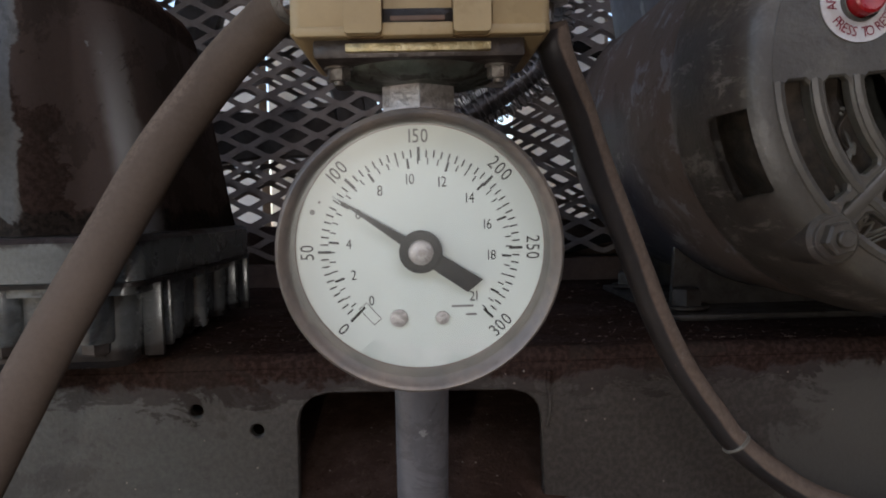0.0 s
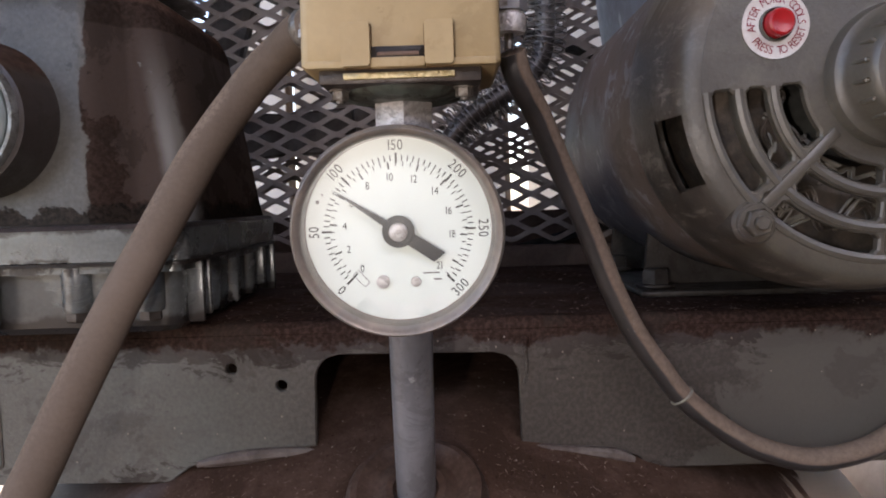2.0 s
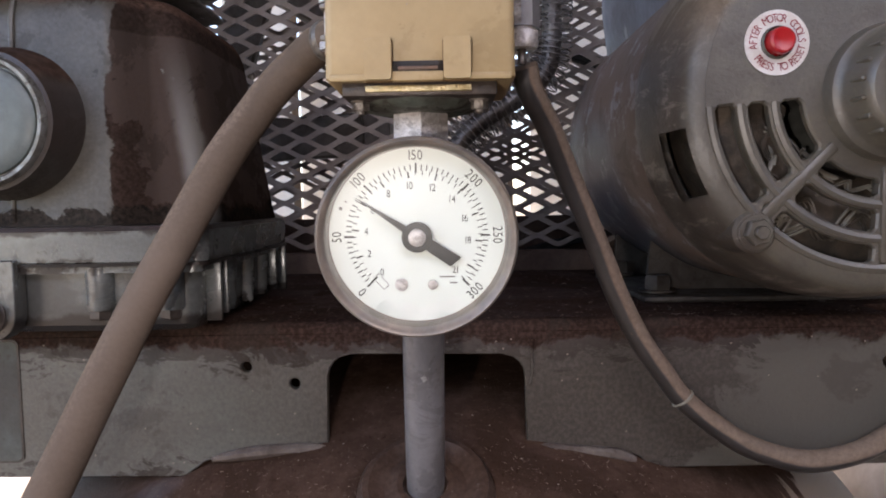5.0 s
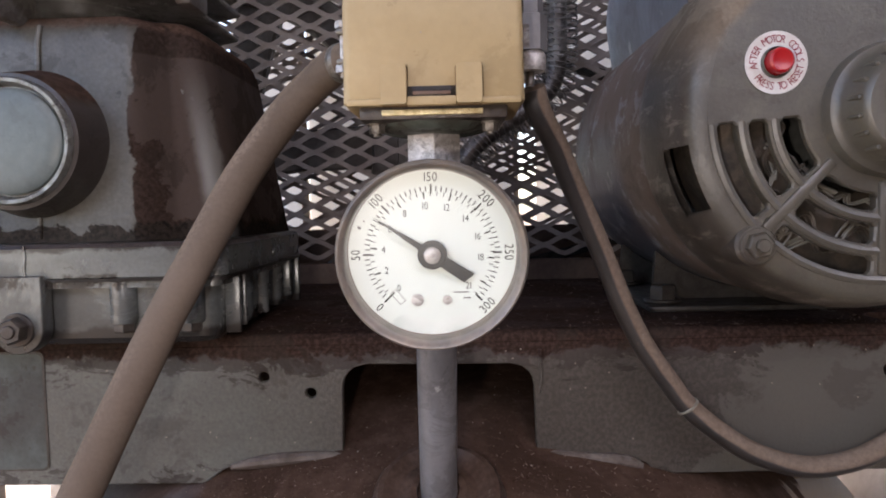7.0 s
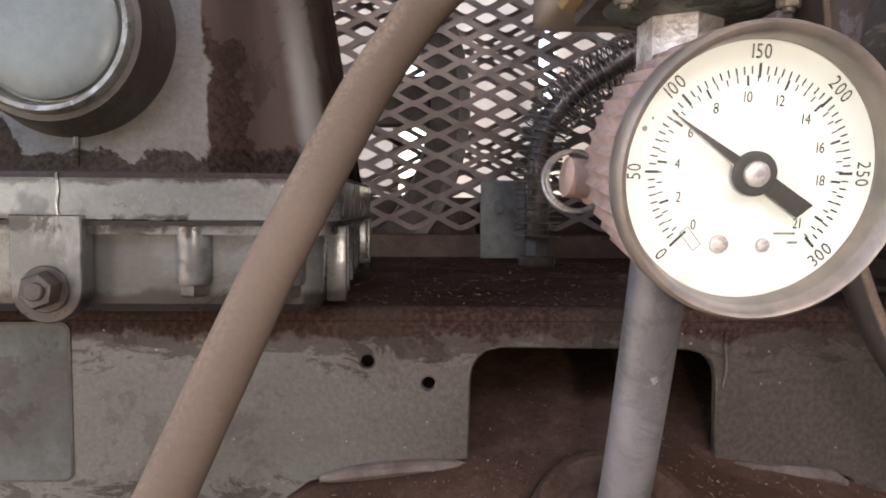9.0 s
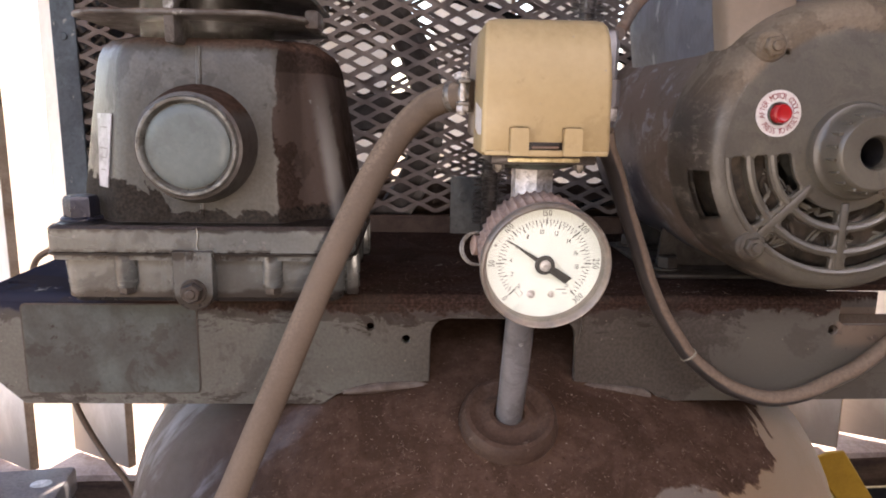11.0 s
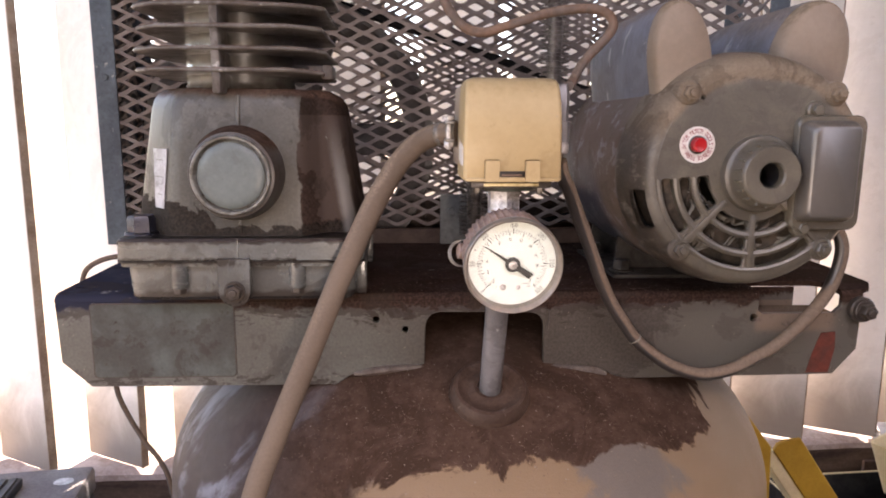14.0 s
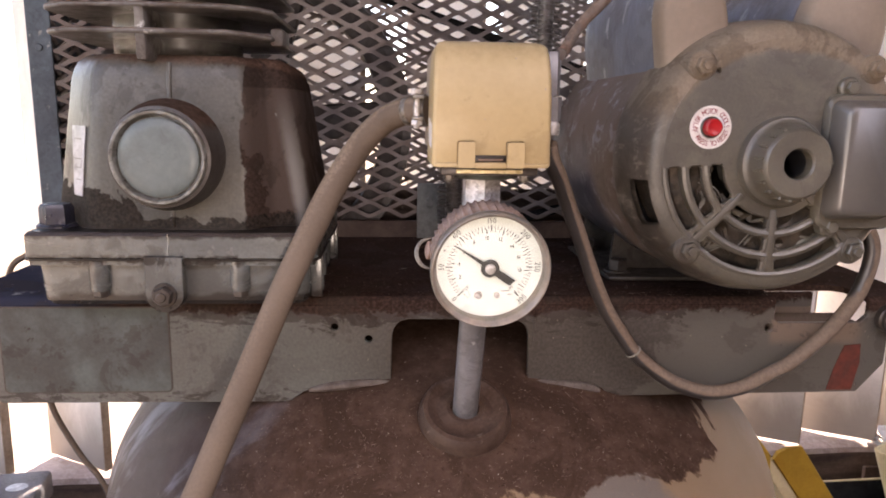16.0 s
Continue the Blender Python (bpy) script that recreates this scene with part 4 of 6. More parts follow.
def loft(bm, sections, cap=True):
    b = bmesh.new()
    rings = [[b.verts.new(p) for p in s] for s in sections]
    n = len(rings[0])
    for a, c in zip(rings, rings[1:]):
        for k in range(n):
            b.faces.new((a[k], a[(k + 1) % n], c[(k + 1) % n], c[k]))
    if cap:
        b.faces.new(rings[0][::-1])
        b.faces.new(rings[-1])
    return merge(bm, b)


# The crankcase's outline at its foot and its crown: flat face, dished flank, flaring rib, sides.
CRANK_FOOT = [(-0.2515, -0.0165), (-0.1530, -0.0165), (-0.1480, -0.0120), (-0.1375, 0.0015), (-0.1270, 0.0000), (-0.1155, 0.0030), (-0.1115, 0.0180), (-0.1115, 0.1120), (-0.2910, 0.1120), (-0.2910, 0.0300)]
CRANK_CROWN = [(-0.2440, -0.0095), (-0.1555, -0.0095), (-0.1510, -0.0060), (-0.1430, 0.0055), (-0.1395, 0.0050), (-0.1310, 0.0085), (-0.1265, 0.0200), (-0.1265, 0.1060), (-0.2730, 0.1060), (-0.2730, 0.0250)]


def crank_flank(u, z, out):
    """A point on the flank beside the face: u runs from the face's edge to the back corner."""
    w = (z - 1.4735) / 0.0955
    foot, crown = Vector(CRANK_FOOT[0]).lerp(Vector(CRANK_FOOT[-1]), u), Vector(CRANK_CROWN[0]).lerp(Vector(CRANK_CROWN[-1]), u)
    x, y = foot.lerp(crown, w)
    return Vector((x - 0.755 * out, y - 0.656 * out, z))


def build_pump():
    pump = thing("compressor_pump", (PX, 0.045, 1.421), "cast compressor pump with finned cylinder, grey paint under brown dust", "compressor pump")
    # oil pan
    bm = bmesh.new()
    loft(bm, [ring_section(z, x0, x1, y0, y1, 0.009) for z, x0, x1, y0, y1 in
              ((1.4225, -0.279, -0.117, -0.020, 0.112), (1.4255, -0.2815, -0.1145, -0.0225, 0.1145), (1.4500, -0.2825, -0.1135, -0.0235, 0.1155))])
    part("oil_pan", bm, M_PAN, pump, "cast aluminium oil pan with bolt columns")
    pan = bpy.data.objects["oil_pan"]
    bm = bmesh.new()
    loft(bm, [ring_section(z, -0.2855, -0.1095, -0.0285, 0.1200, 0.006) for z in (1.4495, 1.4533)])
    part("pan_flange", bm, M_PAN, pump, "thin oily flange and gasket")
    for x in (-0.2435, -0.1570, -0.1255):
        bm = bmesh.new()
        lathe(bm, [(0, 1.4325), (0.0056, 1.4325), (0.0062, 1.4340), (0.0064, 1.4520), (0, 1.4520)], Matrix.Translation((x, -0.0235, 0)), 20)
        part("bolt_column", bm, M_PAN, pan)
        bm = bmesh.new()
        hex_head(bm, (x, -0.0240, 1.4325), (0, 0, -1), 0.0050, 0.0042, 15)
        part("pan_bolt", bm, M_GREASY, pan)
    for y in (0.02, 0.05, 0.08, 0.105):
        bm = bmesh.new()
        lathe(bm, [(0, 1.426), (0.0050, 1.426), (0.0056, 1.4520), (0, 1.4520)], Matrix.Translation((-0.1150, y, 0)), 14)
        part("bolt_column", bm, M_PAN, pan)
    for y, z0 in ((-0.0125, 1.4250), (-0.0030, 1.4270), (0.0880, 1.4300), (0.1120, 1.4240)):
        bm = bmesh.new()
        add_box(bm, -0.1140, -0.1065, y, y + 0.0028, z0, 1.4525, 0.001)
        part("side_rib", bm, M_PAN, pan)
    for za, zb, g in ((1.4525, 1.4540, 0.0004), (1.4692, 1.4702, -0.0030)):
        bm = bmesh.new()
        loft(bm, [ring_section(z, -0.2870 - g, -0.1070 + g, -0.0300 - g, 0.1215 + g, 0.007) for z in (za, zb)])
        part("gasket", bm, M_GASKET, pump, "black oily gasket line")
    # drain lug
    bm = bmesh.new()
    lug = [(-0.0115, 0.024)] + [(0.0115 * math.cos(radians(a)), 0.0115 * math.sin(radians(a))) for a in range(180, 361, 15)] + [(0.0115, 0.024)]
    sheet(bm, [lug], 0.009, Matrix.Translation((-0.2015, -0.0245, 1.4318)) @ UPRIGHT, 0.001)
    part("drain_lug", bm, M_PAN, pump, "cast lug with a drain plug")
    lugo = bpy.data.objects["drain_lug"]
    bm = bmesh.new()
    bolt(bm, (-0.2015, -0.0335, 1.4318), (0, -1, 0), 0.0062, 0.0070, 1.25, 0.3, 20)
    part("drain_plug", bm, M_GREASY, lugo, "greasy square drain plug")
    # crankcase flange and body
    bm = bmesh.new()
    loft(bm, [ring_section(z, -0.2870 + e, -0.1070 - e, -0.0300 + e, 0.1215 - e, 0.007) for z, e in ((1.4535, 0.001), (1.4545, 0), (1.4680, 0), (1.4698, 0.0015))])
    part("crankcase_flange", bm, M_PAN, pump, "broad oily flange of the crankcase")
    bm = bmesh.new()
    rows = ((1.4690, 0.0, 1.012), (1.4735, 0.0, 1.0), (1.5050, 0.33, 1.0), (1.5350, 0.645, 1.0), (1.5640, 0.948, 1.0), (1.5700, 1.0, 0.985), (1.5750, 1.03, 0.950), (1.5785, 1.05, 0.885))
    mid = Vector((PX, 0.045))
    loft(bm, [[Vector((x, y, z)) for x, y in fillet([mid + (Vector(a).lerp(Vector(b), u) - mid) * k for a, b in zip(CRANK_FOOT, CRANK_CROWN)], 0.0070, 5)] for z, u, k in rows])
    part("crankcase", bm, M_CRANK, pump, "tapered crankcase with a brown dusty flank", 40)
    crank = bpy.data.objects["crankcase"]
    bm = bmesh.new()
    sweep(bm, [(-0.1990, -0.0164, 1.472), (-0.1990, -0.0130, 1.520), (-0.1990, -0.0100, 1.565), (-0.1990, -0.0075, 1.5735)], 0.0013, 8, True, 0.6)
    part("casting_seam", bm, M_CRANK, crank)
    bm = bmesh.new()
    sweep(bm, spline([(-0.1990, -0.0300, 1.4695), (-0.1985, -0.0302, 1.4640), (-0.1992, -0.0302, 1.4590), (-0.1988, -0.0300, 1.4545)], 5), 0.0008, 8, True, 0.6)
    part("casting_seam", bm, M_PAN, crank)
    # bearing cover
    f = Matrix.Translation((-0.2005, 0, 1.5165)) @ UPRIGHT
    bm = bmesh.new()
    lathe(bm, [(0.0362, 0.004), (0.0352, 0.0135), (0.0338, 0.0180), (0.0318, 0.0280), (0.0306, 0.0318), (0.0270, 0.0325)], f, 64)
    part("cover_boss", bm, M_BOSS, crank, "round boss with brown dust on top")
    bm = bmesh.new()
    lathe(bm, [(0.0288, 0.030), (0.0285, 0.0345), (0.0277, 0.0358), (0.0262, 0.0357), (0.0250, 0.0335), (0.0246, 0.0315), (0.0236, 0.0315)], f, 72)
    part("cover_ring", bm, M_RING, pump, "worn metal ring round the bearing cover")
    bm = bmesh.new()
    lathe(bm, [(0, 0.0352), (0.0170, 0.0350), (0.0222, 0.0345), (0.0238, 0.0332), (0.0242, 0.0300)], f, 72)
    part("bearing_cover", bm, M_COVER, pump, "smooth blue-grey pressed bearing cover")
    # flange bolt
    bm = bmesh.new()
    rod(bm, (-0.2755, -0.005, 1.4690), (-0.2755, -0.005, 1.4722), 0.0124, 28, 0.001)
    hex_head(bm, (-0.2755, -0.005, 1.4722), (0, 0, 1), 0.0102, 0.0125, 20)
    part("flange_bolt", bm, M_DARK_BOLT, pump, "dark flanged hexagon bolt")
    bm = bmesh.new()
    corners = ((1.4900, 0.16), (1.4900, 0.42), (1.5340, 0.66), (1.5340, 0.16))
    low = [bm.verts.new(crank_flank(u, z, 0.0006)) for z, u in corners]
    high = [bm.verts.new(crank_flank(u, z, 0.0012)) for z, u in corners]
    bm.faces.new(high)
    bm.faces.new(low[::-1])
    for k in range(4):
        bm.faces.new((low[k], low[(k + 1) % 4], high[(k + 1) % 4], high[k]))
    bmesh.ops.recalc_face_normals(bm, faces=bm.faces[:])
    tag = part("white_tag", bm, M_TAG, crank, "small white paper tag")
    bm = bmesh.new()
    for z, u0, u1 in ((1.5255, 0.24, 0.50), (1.5130, 0.22, 0.46), (1.5075, 0.22, 0.40), (1.5000, 0.20, 0.36)):
        bm.faces.new([bm.verts.new(crank_flank(u, zz, 0.0017)) for zz, u in ((z, u0), (z, u1), (z + 0.0007, u1), (z + 0.0007, u0))])
    part("text_bars", bm, M_GREY_INK, tag)
    # cylinder
    bm = bmesh.new()
    lathe(bm, [(0.0, 1.574), (0.046, 1.574), (0.0480, 1.576), (0.0430, 1.580), (0.0415, 1.584), (0.0415, 1.735), (0, 1.735)], Matrix.Translation((PX - 0.004, 0.045, 0)), 64)
    part("cylinder", bm, M_BARREL, pump, "bright finned cylinder barrel")
    cyl = bpy.data.objects["cylinder"]
    bm = bmesh.new()
    add_box(bm, PX - 0.0100, PX - 0.0040, -0.0245, 0.02, 1.574, 1.735, 0.0015)
    part("cylinder_rib", bm, M_FIN, cyl, "upright rib across the fins")
    for k in range(9):
        z = 1.5905 + 0.0150 * k
        x0, x1 = -0.2735 + random.uniform(-0.003, 0.002), -0.1345 + random.uniform(-0.002, 0.002)
        bm = bmesh.new()
        out = [(x0, 0.000), (x0 + 0.005, -0.010), (x0 + 0.020, -0.021), (-0.209, -0.0265), (-0.160, -0.024), (x1 - 0.012, -0.017), (x1, -0.008), (x1, 0.098), (x1 - 0.02, 0.112), (x0 + 0.02, 0.112), (x0, 0.098)]
        sheet(bm, [out], 0.0030, Matrix.Translation((0, 0, z - 0.0015)), 0.0009)
        for v in bm.verts:
            v.co.z += 0.0012 * noise.noise(v.co * 55)
        part("fin", bm, M_FIN, cyl)
    bm = bmesh.new()
    add_box(bm, -0.139, -0.1305, 0.005, 0.03, 1.586, 1.597, 0.002)
    part("fin_bracket", bm, M_FIN, cyl)
    bm = bmesh.new()
    loft(bm, [ring_section(z, -0.270, -0.136, -0.02, 0.11, 0.015) for z in (1.735, 1.775)])
    part("cylinder_head", bm, M_FIN, pump, "dark cylinder head")


# ---- compressor: motor ----
MX, MZ = 0.178, 1.520


def polar(a, r):
    return (r * math.cos(radians(a)), r * math.sin(radians(a)))


def slot_loop(a0, a1, r0, r1, n=8, c=0.0016):
    """An arc-shaped opening with softened corners."""
    da0, da1 = math.degrees(c / r0), math.degrees(c / r1)
    out = [polar(a0 + da1 + (a1 - a0 - 2 * da1) * k / n, r1) for k in range(n + 1)]
    out += [polar(a1, r1 - c), polar(a1, r0 + c)]
    out += [polar(a1 - da0 - (a1 - a0 - 2 * da0) * k / n, r0) for k in range(n + 1)]
    return out + [polar(a0, r0 + c), polar(a0, r1 - c)]


def build_motor():
    motor = thing("electric_motor", (MX, 0.07, 1.421), "grey-green electric motor with vented end bell, dusty on top", "electric motor")
    f = Matrix.Translation((MX, 0, MZ)) @ UPRIGHT
    bm = bmesh.new()
    lathe(bm, [(0.074, -0.205), (0.086, -0.200), (0.0885, -0.190), (0.0885, 0.0020), (0.0850, 0.0030)], f, 96)
    part("stator_shell", bm, M_SHELL, motor, "scuffed stator shell with brown grime")
    # end bell rim with a side window
    bm = bmesh.new()
    prof = [(0.0890, -0.0050), (0.0893, 0.0000), (0.0870, 0.0230), (0.0838, 0.0370), (0.0815, 0.0415), (0.0780, 0.0443), (0.0735, 0.0448)]
    lathe(bm, prof, f, 120, 0, 360, lambda i, a: (2 <= i <= 3 and 189 <= a % 360 <= 210))
    b = bmesh.new()
    lathe(b, [(r - 0.003, h - (0.002 if k > 3 else 0)) for k, (r, h) in enumerate(prof)], f, 120, 0, 360, lambda i, a: (2 <= i <= 3 and 189 <= a % 360 <= 210))
    merge(bm, b)
    part("end_bell", bm, M_MOTOR, motor, "cast end bell with curved vents", 40)
    bell = bpy.data.objects["end_bell"]
    face = [polar(a, 0.0745) for a in range(0, 360, 3)]
    holes = []
    for a0, a1, rings in ((184, 220, ((0.0345, 0.0435), (0.0485, 0.0565), (0.0615, 0.0700))), (229, 266, ((0.0355, 0.0430), (0.0480, 0.0570), (0.0625, 0.0700))),
                          (274, 311, ((0.0355, 0.0430), (0.0480, 0.0570), (0.0625, 0.0700)))):
        for r0, r1 in rings:
            holes.append(slot_loop(a0, a1, r0, r1))
    holes += [disc_loop(*polar(129, 0.0690), 0.0014, 12), disc_loop(*polar(48, 0.071), 0.0014, 12), disc_loop(*polar(224.5, 0.0665), 0.0022, 12), disc_loop(0, 0, 0.0105, 32)]
    bm = bmesh.new()
    sheet(bm, [face] + holes, 0.0045, f @ pose(0, 0, 0.0405), 0.0008)
    part("vented_face", bm, M_MOTOR, bell, "flat face with arc-shaped vents", 30)
    # raised spokes and outer arc
    bm = bmesh.new()
    for a in (225, 270, 315):
        m = f @ pose(0, 0, 0, 0, 0, a)
        add_box(bm, 0.030, 0.0700, -0.0024, 0.0024, 0.0380, 0.0464, 0.0012, 2, m)
    part("spoke_casting", bm, M_MOTOR, bell)
    bm = bmesh.new()
    for r in (0.0458, 0.0597, 0.0720):
        m = f
        lathe(bm, [(r - 0.0019, 0.039), (r - 0.0016, 0.0455), (r, 0.0462), (r + 0.0016, 0.0455), (r + 0.0019, 0.039)], m, 48, 184, 128)
    part("rib_casting", bm, M_MOTOR, bell)
    # bearing hub
    bm = bmesh.new()
    fh = Matrix.Translation((MX + 0.0015, 0, MZ - 0.0005)) @ UPRIGHT
    lathe(bm, [(0.0284, 0.043), (0.0280, 0.0475), (0.0268, 0.0498), (0.0250, 0.0506), (0.0236, 0.0525), (0.0218, 0.0620), (0.0210, 0.0645), (0.0196, 0.0656), (0.0140, 0.0655), (0.0098, 0.0652), (0.0088, 0.0640), (0.0088, 0.0570)], fh, 72)
    for k in range(14):
        a = 115 + k * 19
        b = bmesh.new()
        add_box(b, 0.0190, 0.0232, -0.0009, 0.0009, 0.0500, 0.0632, 0.0005, 1, fh @ pose(0, 0, 0, 0, 0, a))
        part("hub_rib", b, M_MOTOR, bell)
    part("bearing_hub", bm, M_MOTOR, bell, "bearing hub with a dark bore")
    bm = bmesh.new()
    lathe(bm, [(0, 0.0400), (0.004, 0.0398), (0.0042, 0.0380), (0.0075, 0.0370), (0.0091, 0.0360)], f, 32)
    part("shaft_end", bm, M_INSIDE, bell, "dark shaft end in the bore")
    # Black lining puts the bore's shade into its colour.
    bm = bmesh.new()
    lathe(bm, [(0.0088, 0.0572), (0.0087, 0.0150), (0, 0.0150)], fh, 48)
    part("bore", bm, M_BLACK, bell, "bore lining coloured black for its shade")
    # through bolts
    for x, z in ((0.1248, 1.4640), (0.2320, 1.4640), (0.1248, 1.5763), (0.2322, 1.5763)):
        bm = bmesh.new()
        lathe(bm, [(0.0096, 0.026), (0.0090, 0.0445), (0.0078, 0.0460), (0, 0.0462)], Matrix.Translation((x, 0, z)) @ UPRIGHT, 28)
        part("bolt_boss", bm, M_MOTOR, bell)
        bm = bmesh.new()
        bolt(bm, (x, -0.0462, z), (0, -1, 0), 0.0058, 0.0050, 1.25, 0.9, 12)
        part("through_bolt", bm, M_MOTOR, motor, "hexagon nut on a through bolt")
    for x, z in ((0.2165, 1.5650), (0.2140, 1.4800)):
        bm = bmesh.new()
        rod(bm, (x, -0.040, z), (x, -0.0490, z), 0.0065, 20, 0.001)
        bolt(bm, (x, -0.0490, z), (0, -1, 0), 0.0042, 0.0035, 0, 0.0)
        part("cover_screw", bm, M_MOTOR, motor)
    # terminal cover
    bm = bmesh.new()
    out = rounded(0.0520, 0.0830, 0.008, 0, 0)
    loops = [[Vector((x * s, y * s2, h)) for x, y in out] for s, s2, h in ((1, 1, 0.0), (1, 1, 0.006), (0.95, 0.97, 0.008))]
    loft(bm, [[(Matrix.Translation((0.2290, -0.0430, 1.5200)) @ UPRIGHT) @ p for p in s] for s in loops])
    part("cover_seat", bm, M_MOTOR, motor, "raised seat of the terminal cover")
    bm = bmesh.new()
    out = rounded(0.0420, 0.0720, 0.006, 0, 0)
    loops = [[Vector((x * s, y * s2, h)) for x, y in out] for s, s2, h in ((1, 1, 0.0), (1, 1, 0.0020), (0.95, 0.97, 0.0060), (0.86, 0.925, 0.0105), (0.80, 0.895, 0.0124), (0.72, 0.86, 0.0132))]
    loft(bm, [[(Matrix.Translation((0.2258, -0.0505, 1.5215)) @ UPRIGHT) @ p for p in s] for s in loops])
    part("terminal_cover", bm, M_TERMINAL, motor, "rounded terminal box cover", 40)
    # windings and core behind the vents
    bm = bmesh.new()
    lathe(bm, [(0.030, 0.006), (0.034, 0.024), (0.046, 0.033), (0.060, 0.0345), (0.073, 0.0300), (0.0765, 0.014), (0.0765, 0.004)], f, 64)
    for v in bm.verts:
        v.co += Vector((noise.noise(v.co * 130), noise.noise(v.co * 130 + Vector((5, 0, 0))), noise.noise(v.co * 130 + Vector((0, 7, 0))))) * 0.0025
    part("winding", bm, M_COPPER, motor, "dusty copper windings behind the vents")
    wind = bpy.data.objects["winding"]
    for k in range(16):
        a0 = 185 + k * 8.0 + random.uniform(-6, 6)
        r0 = random.uniform(0.040, 0.066)
        pts = [(*polar(a0 + j * random.uniform(5, 11), r0 + random.uniform(-0.007, 0.007)), 0.0325 + random.uniform(-0.002, 0.004)) for j in range(5)]
        for d in range(4):
            bm = bmesh.new()
            off = Vector((random.uniform(-1, 1), random.uniform(-1, 1), random.uniform(-1, 1))) * 0.0016
            sweep(bm, [f @ (Vector(p) + off) for p in spline(pts, 5)], 0.00055, 6)
            part("wire", bm, M_WIRE if k % 3 else M_COPPER, wind)
    bm = bmesh.new()
    lathe(bm, [(0, 0.002), (0.079, 0.002)], f, 48)
    part("core", bm, M_INSIDE, motor, "dark inside of the motor")
    bm = bmesh.new()
    add_box(bm, -0.068, -0.052, -0.010, 0.030, 0.018, 0.022, 0.001, 2, f @ pose(0, -0.012, 0.0, 0, 0, 14))
    add_box(bm, -0.062, -0.046, -0.040, -0.005, 0.024, 0.027, 0.001, 2, f @ pose(0, 0, 0.0, 0, 0, 22))
    part("terminal_strip", bm, M_COVER, wind, "pale grey terminal strip")
    # reset button on its label
    rx, rz = 0.1325, 1.5400
    bm = bmesh.new()
    sheet(bm, [disc_loop(0, 0, 0.0130, 56), disc_loop(0, 0, 0.0066, 40)], 0.0004, Matrix.Translation((rx, -0.0452, rz)) @ UPRIGHT)
    part("reset_label", bm, M_WHITE_LABEL, motor, "round white label with red lettering")
    rl = bpy.data.objects["reset_label"]
    bm = bmesh.new()
    ring_text(bm, "AFTER MOTOR COOLS", 0.0098, 0.0032, 196, -2, True, Matrix.Translation((rx, -0.0460, rz)) @ UPRIGHT)
    ring_text(bm, "PRESS TO RESET", 0.0098, 0.0032, 214, 352, False, Matrix.Translation((rx, -0.0460, rz)) @ UPRIGHT)
    part("lettering", bm, M_RED_INK, rl, "", None)
    bm = bmesh.new()
    lathe(bm, [(0.0066, 0.0), (0.0064, 0.0022), (0.0060, 0.0026), (0.0056, 0.0010)], Matrix.Translation((rx, -0.0450, rz)) @ UPRIGHT, 32)
    part("button_collar", bm, M_MOTOR, motor)
    bm = bmesh.new()
    lathe(bm, [(0.0054, 0.0), (0.0054, 0.0046), (0.0050, 0.0060), (0.0042, 0.0065), (0.0030, 0.0062), (0.0018, 0.0059), (0, 0.0058)], Matrix.Translation((rx, -0.0450, rz)) @ UPRIGHT, 32)
    part("reset_button", bm, M_BUTTON, motor, "red push button")
    # capacitor covers
    for cx, cz, w, h, lean, y1 in ((0.1300, 1.6010, 0.0480, 0.0460, -8, 0.165), (0.2285, 1.6000, 0.0600, 0.0480, 10, 0.150)):
        def sec(y, s, lift=0.0):
            out = []
            for k in range(25):
                a = 180 * k / 24
                out.append((math.cos(radians(a)) * w / 2 * s, math.sin(radians(a)) * h * s ** 0.5 + lift))
            out = [(w / 2 * s, -0.030)] + out + [(-w / 2 * s, -0.030)]
            t = Matrix.Translation((cx, y, cz)) @ pose(0, 0, 0, 0, lean, 0)
            return [t @ Vector((x, 0, z)) for x, z in out]
        bm = bmesh.new()
        loft(bm, [sec(-0.004, 0.98), sec(0.004, 1.0), sec(y1 - 0.02, 1.0), sec(y1 - 0.005, 0.94), sec(y1, 0.8)])
        part("capacitor_cover", bm, M_CAPCOVER, motor, "humped capacitor cover, scuffed paint tinted with the sky's blue", 50)
        bm = bmesh.new()
        loft(bm, [sec(-0.0042, 0.97), sec(-0.0120, 0.95), sec(-0.0175, 0.88), sec(-0.0195, 0.78)])
        part("cover_end", bm, M_CAPFACE, motor, "brown rounded end of the capacitor cover", 50)
    # cradle and foot
    bm = bmesh.new()
    saddle = [(-0.062, 0.0), (0.062, 0.0)] + [(polar(a, 0.0890)[0], MZ - 1.4245 + polar(a, 0.0890)[1]) for a in range(312, 227, -7)]
    for y in (0.085, 0.170):
        sheet(bm, [saddle], 0.004, Matrix.Translation((MX, y, 1.4245)) @ UPRIGHT)
    add_box(bm, MX - 0.072, MX + 0.072, 0.050, 0.180, 1.4210, 1.4242, 0.001)
    part("motor_foot", bm, M_FOOT, motor, "steel foot bolted to the deck")
    for x, y in ((0.1180, 0.066), (0.238, 0.066), (0.118, 0.16), (0.238, 0.16)):
        bm = bmesh.new()
        bolt(bm, (x, y, 1.4250), (0, 0, 1), 0.0078, 0.0100, 1.4, 0.0, 12)
        part("foot_bolt", bm, M_FOOT, motor, "flanged hexagon bolt")


# ---- lettering ----
GLYPHS = {}


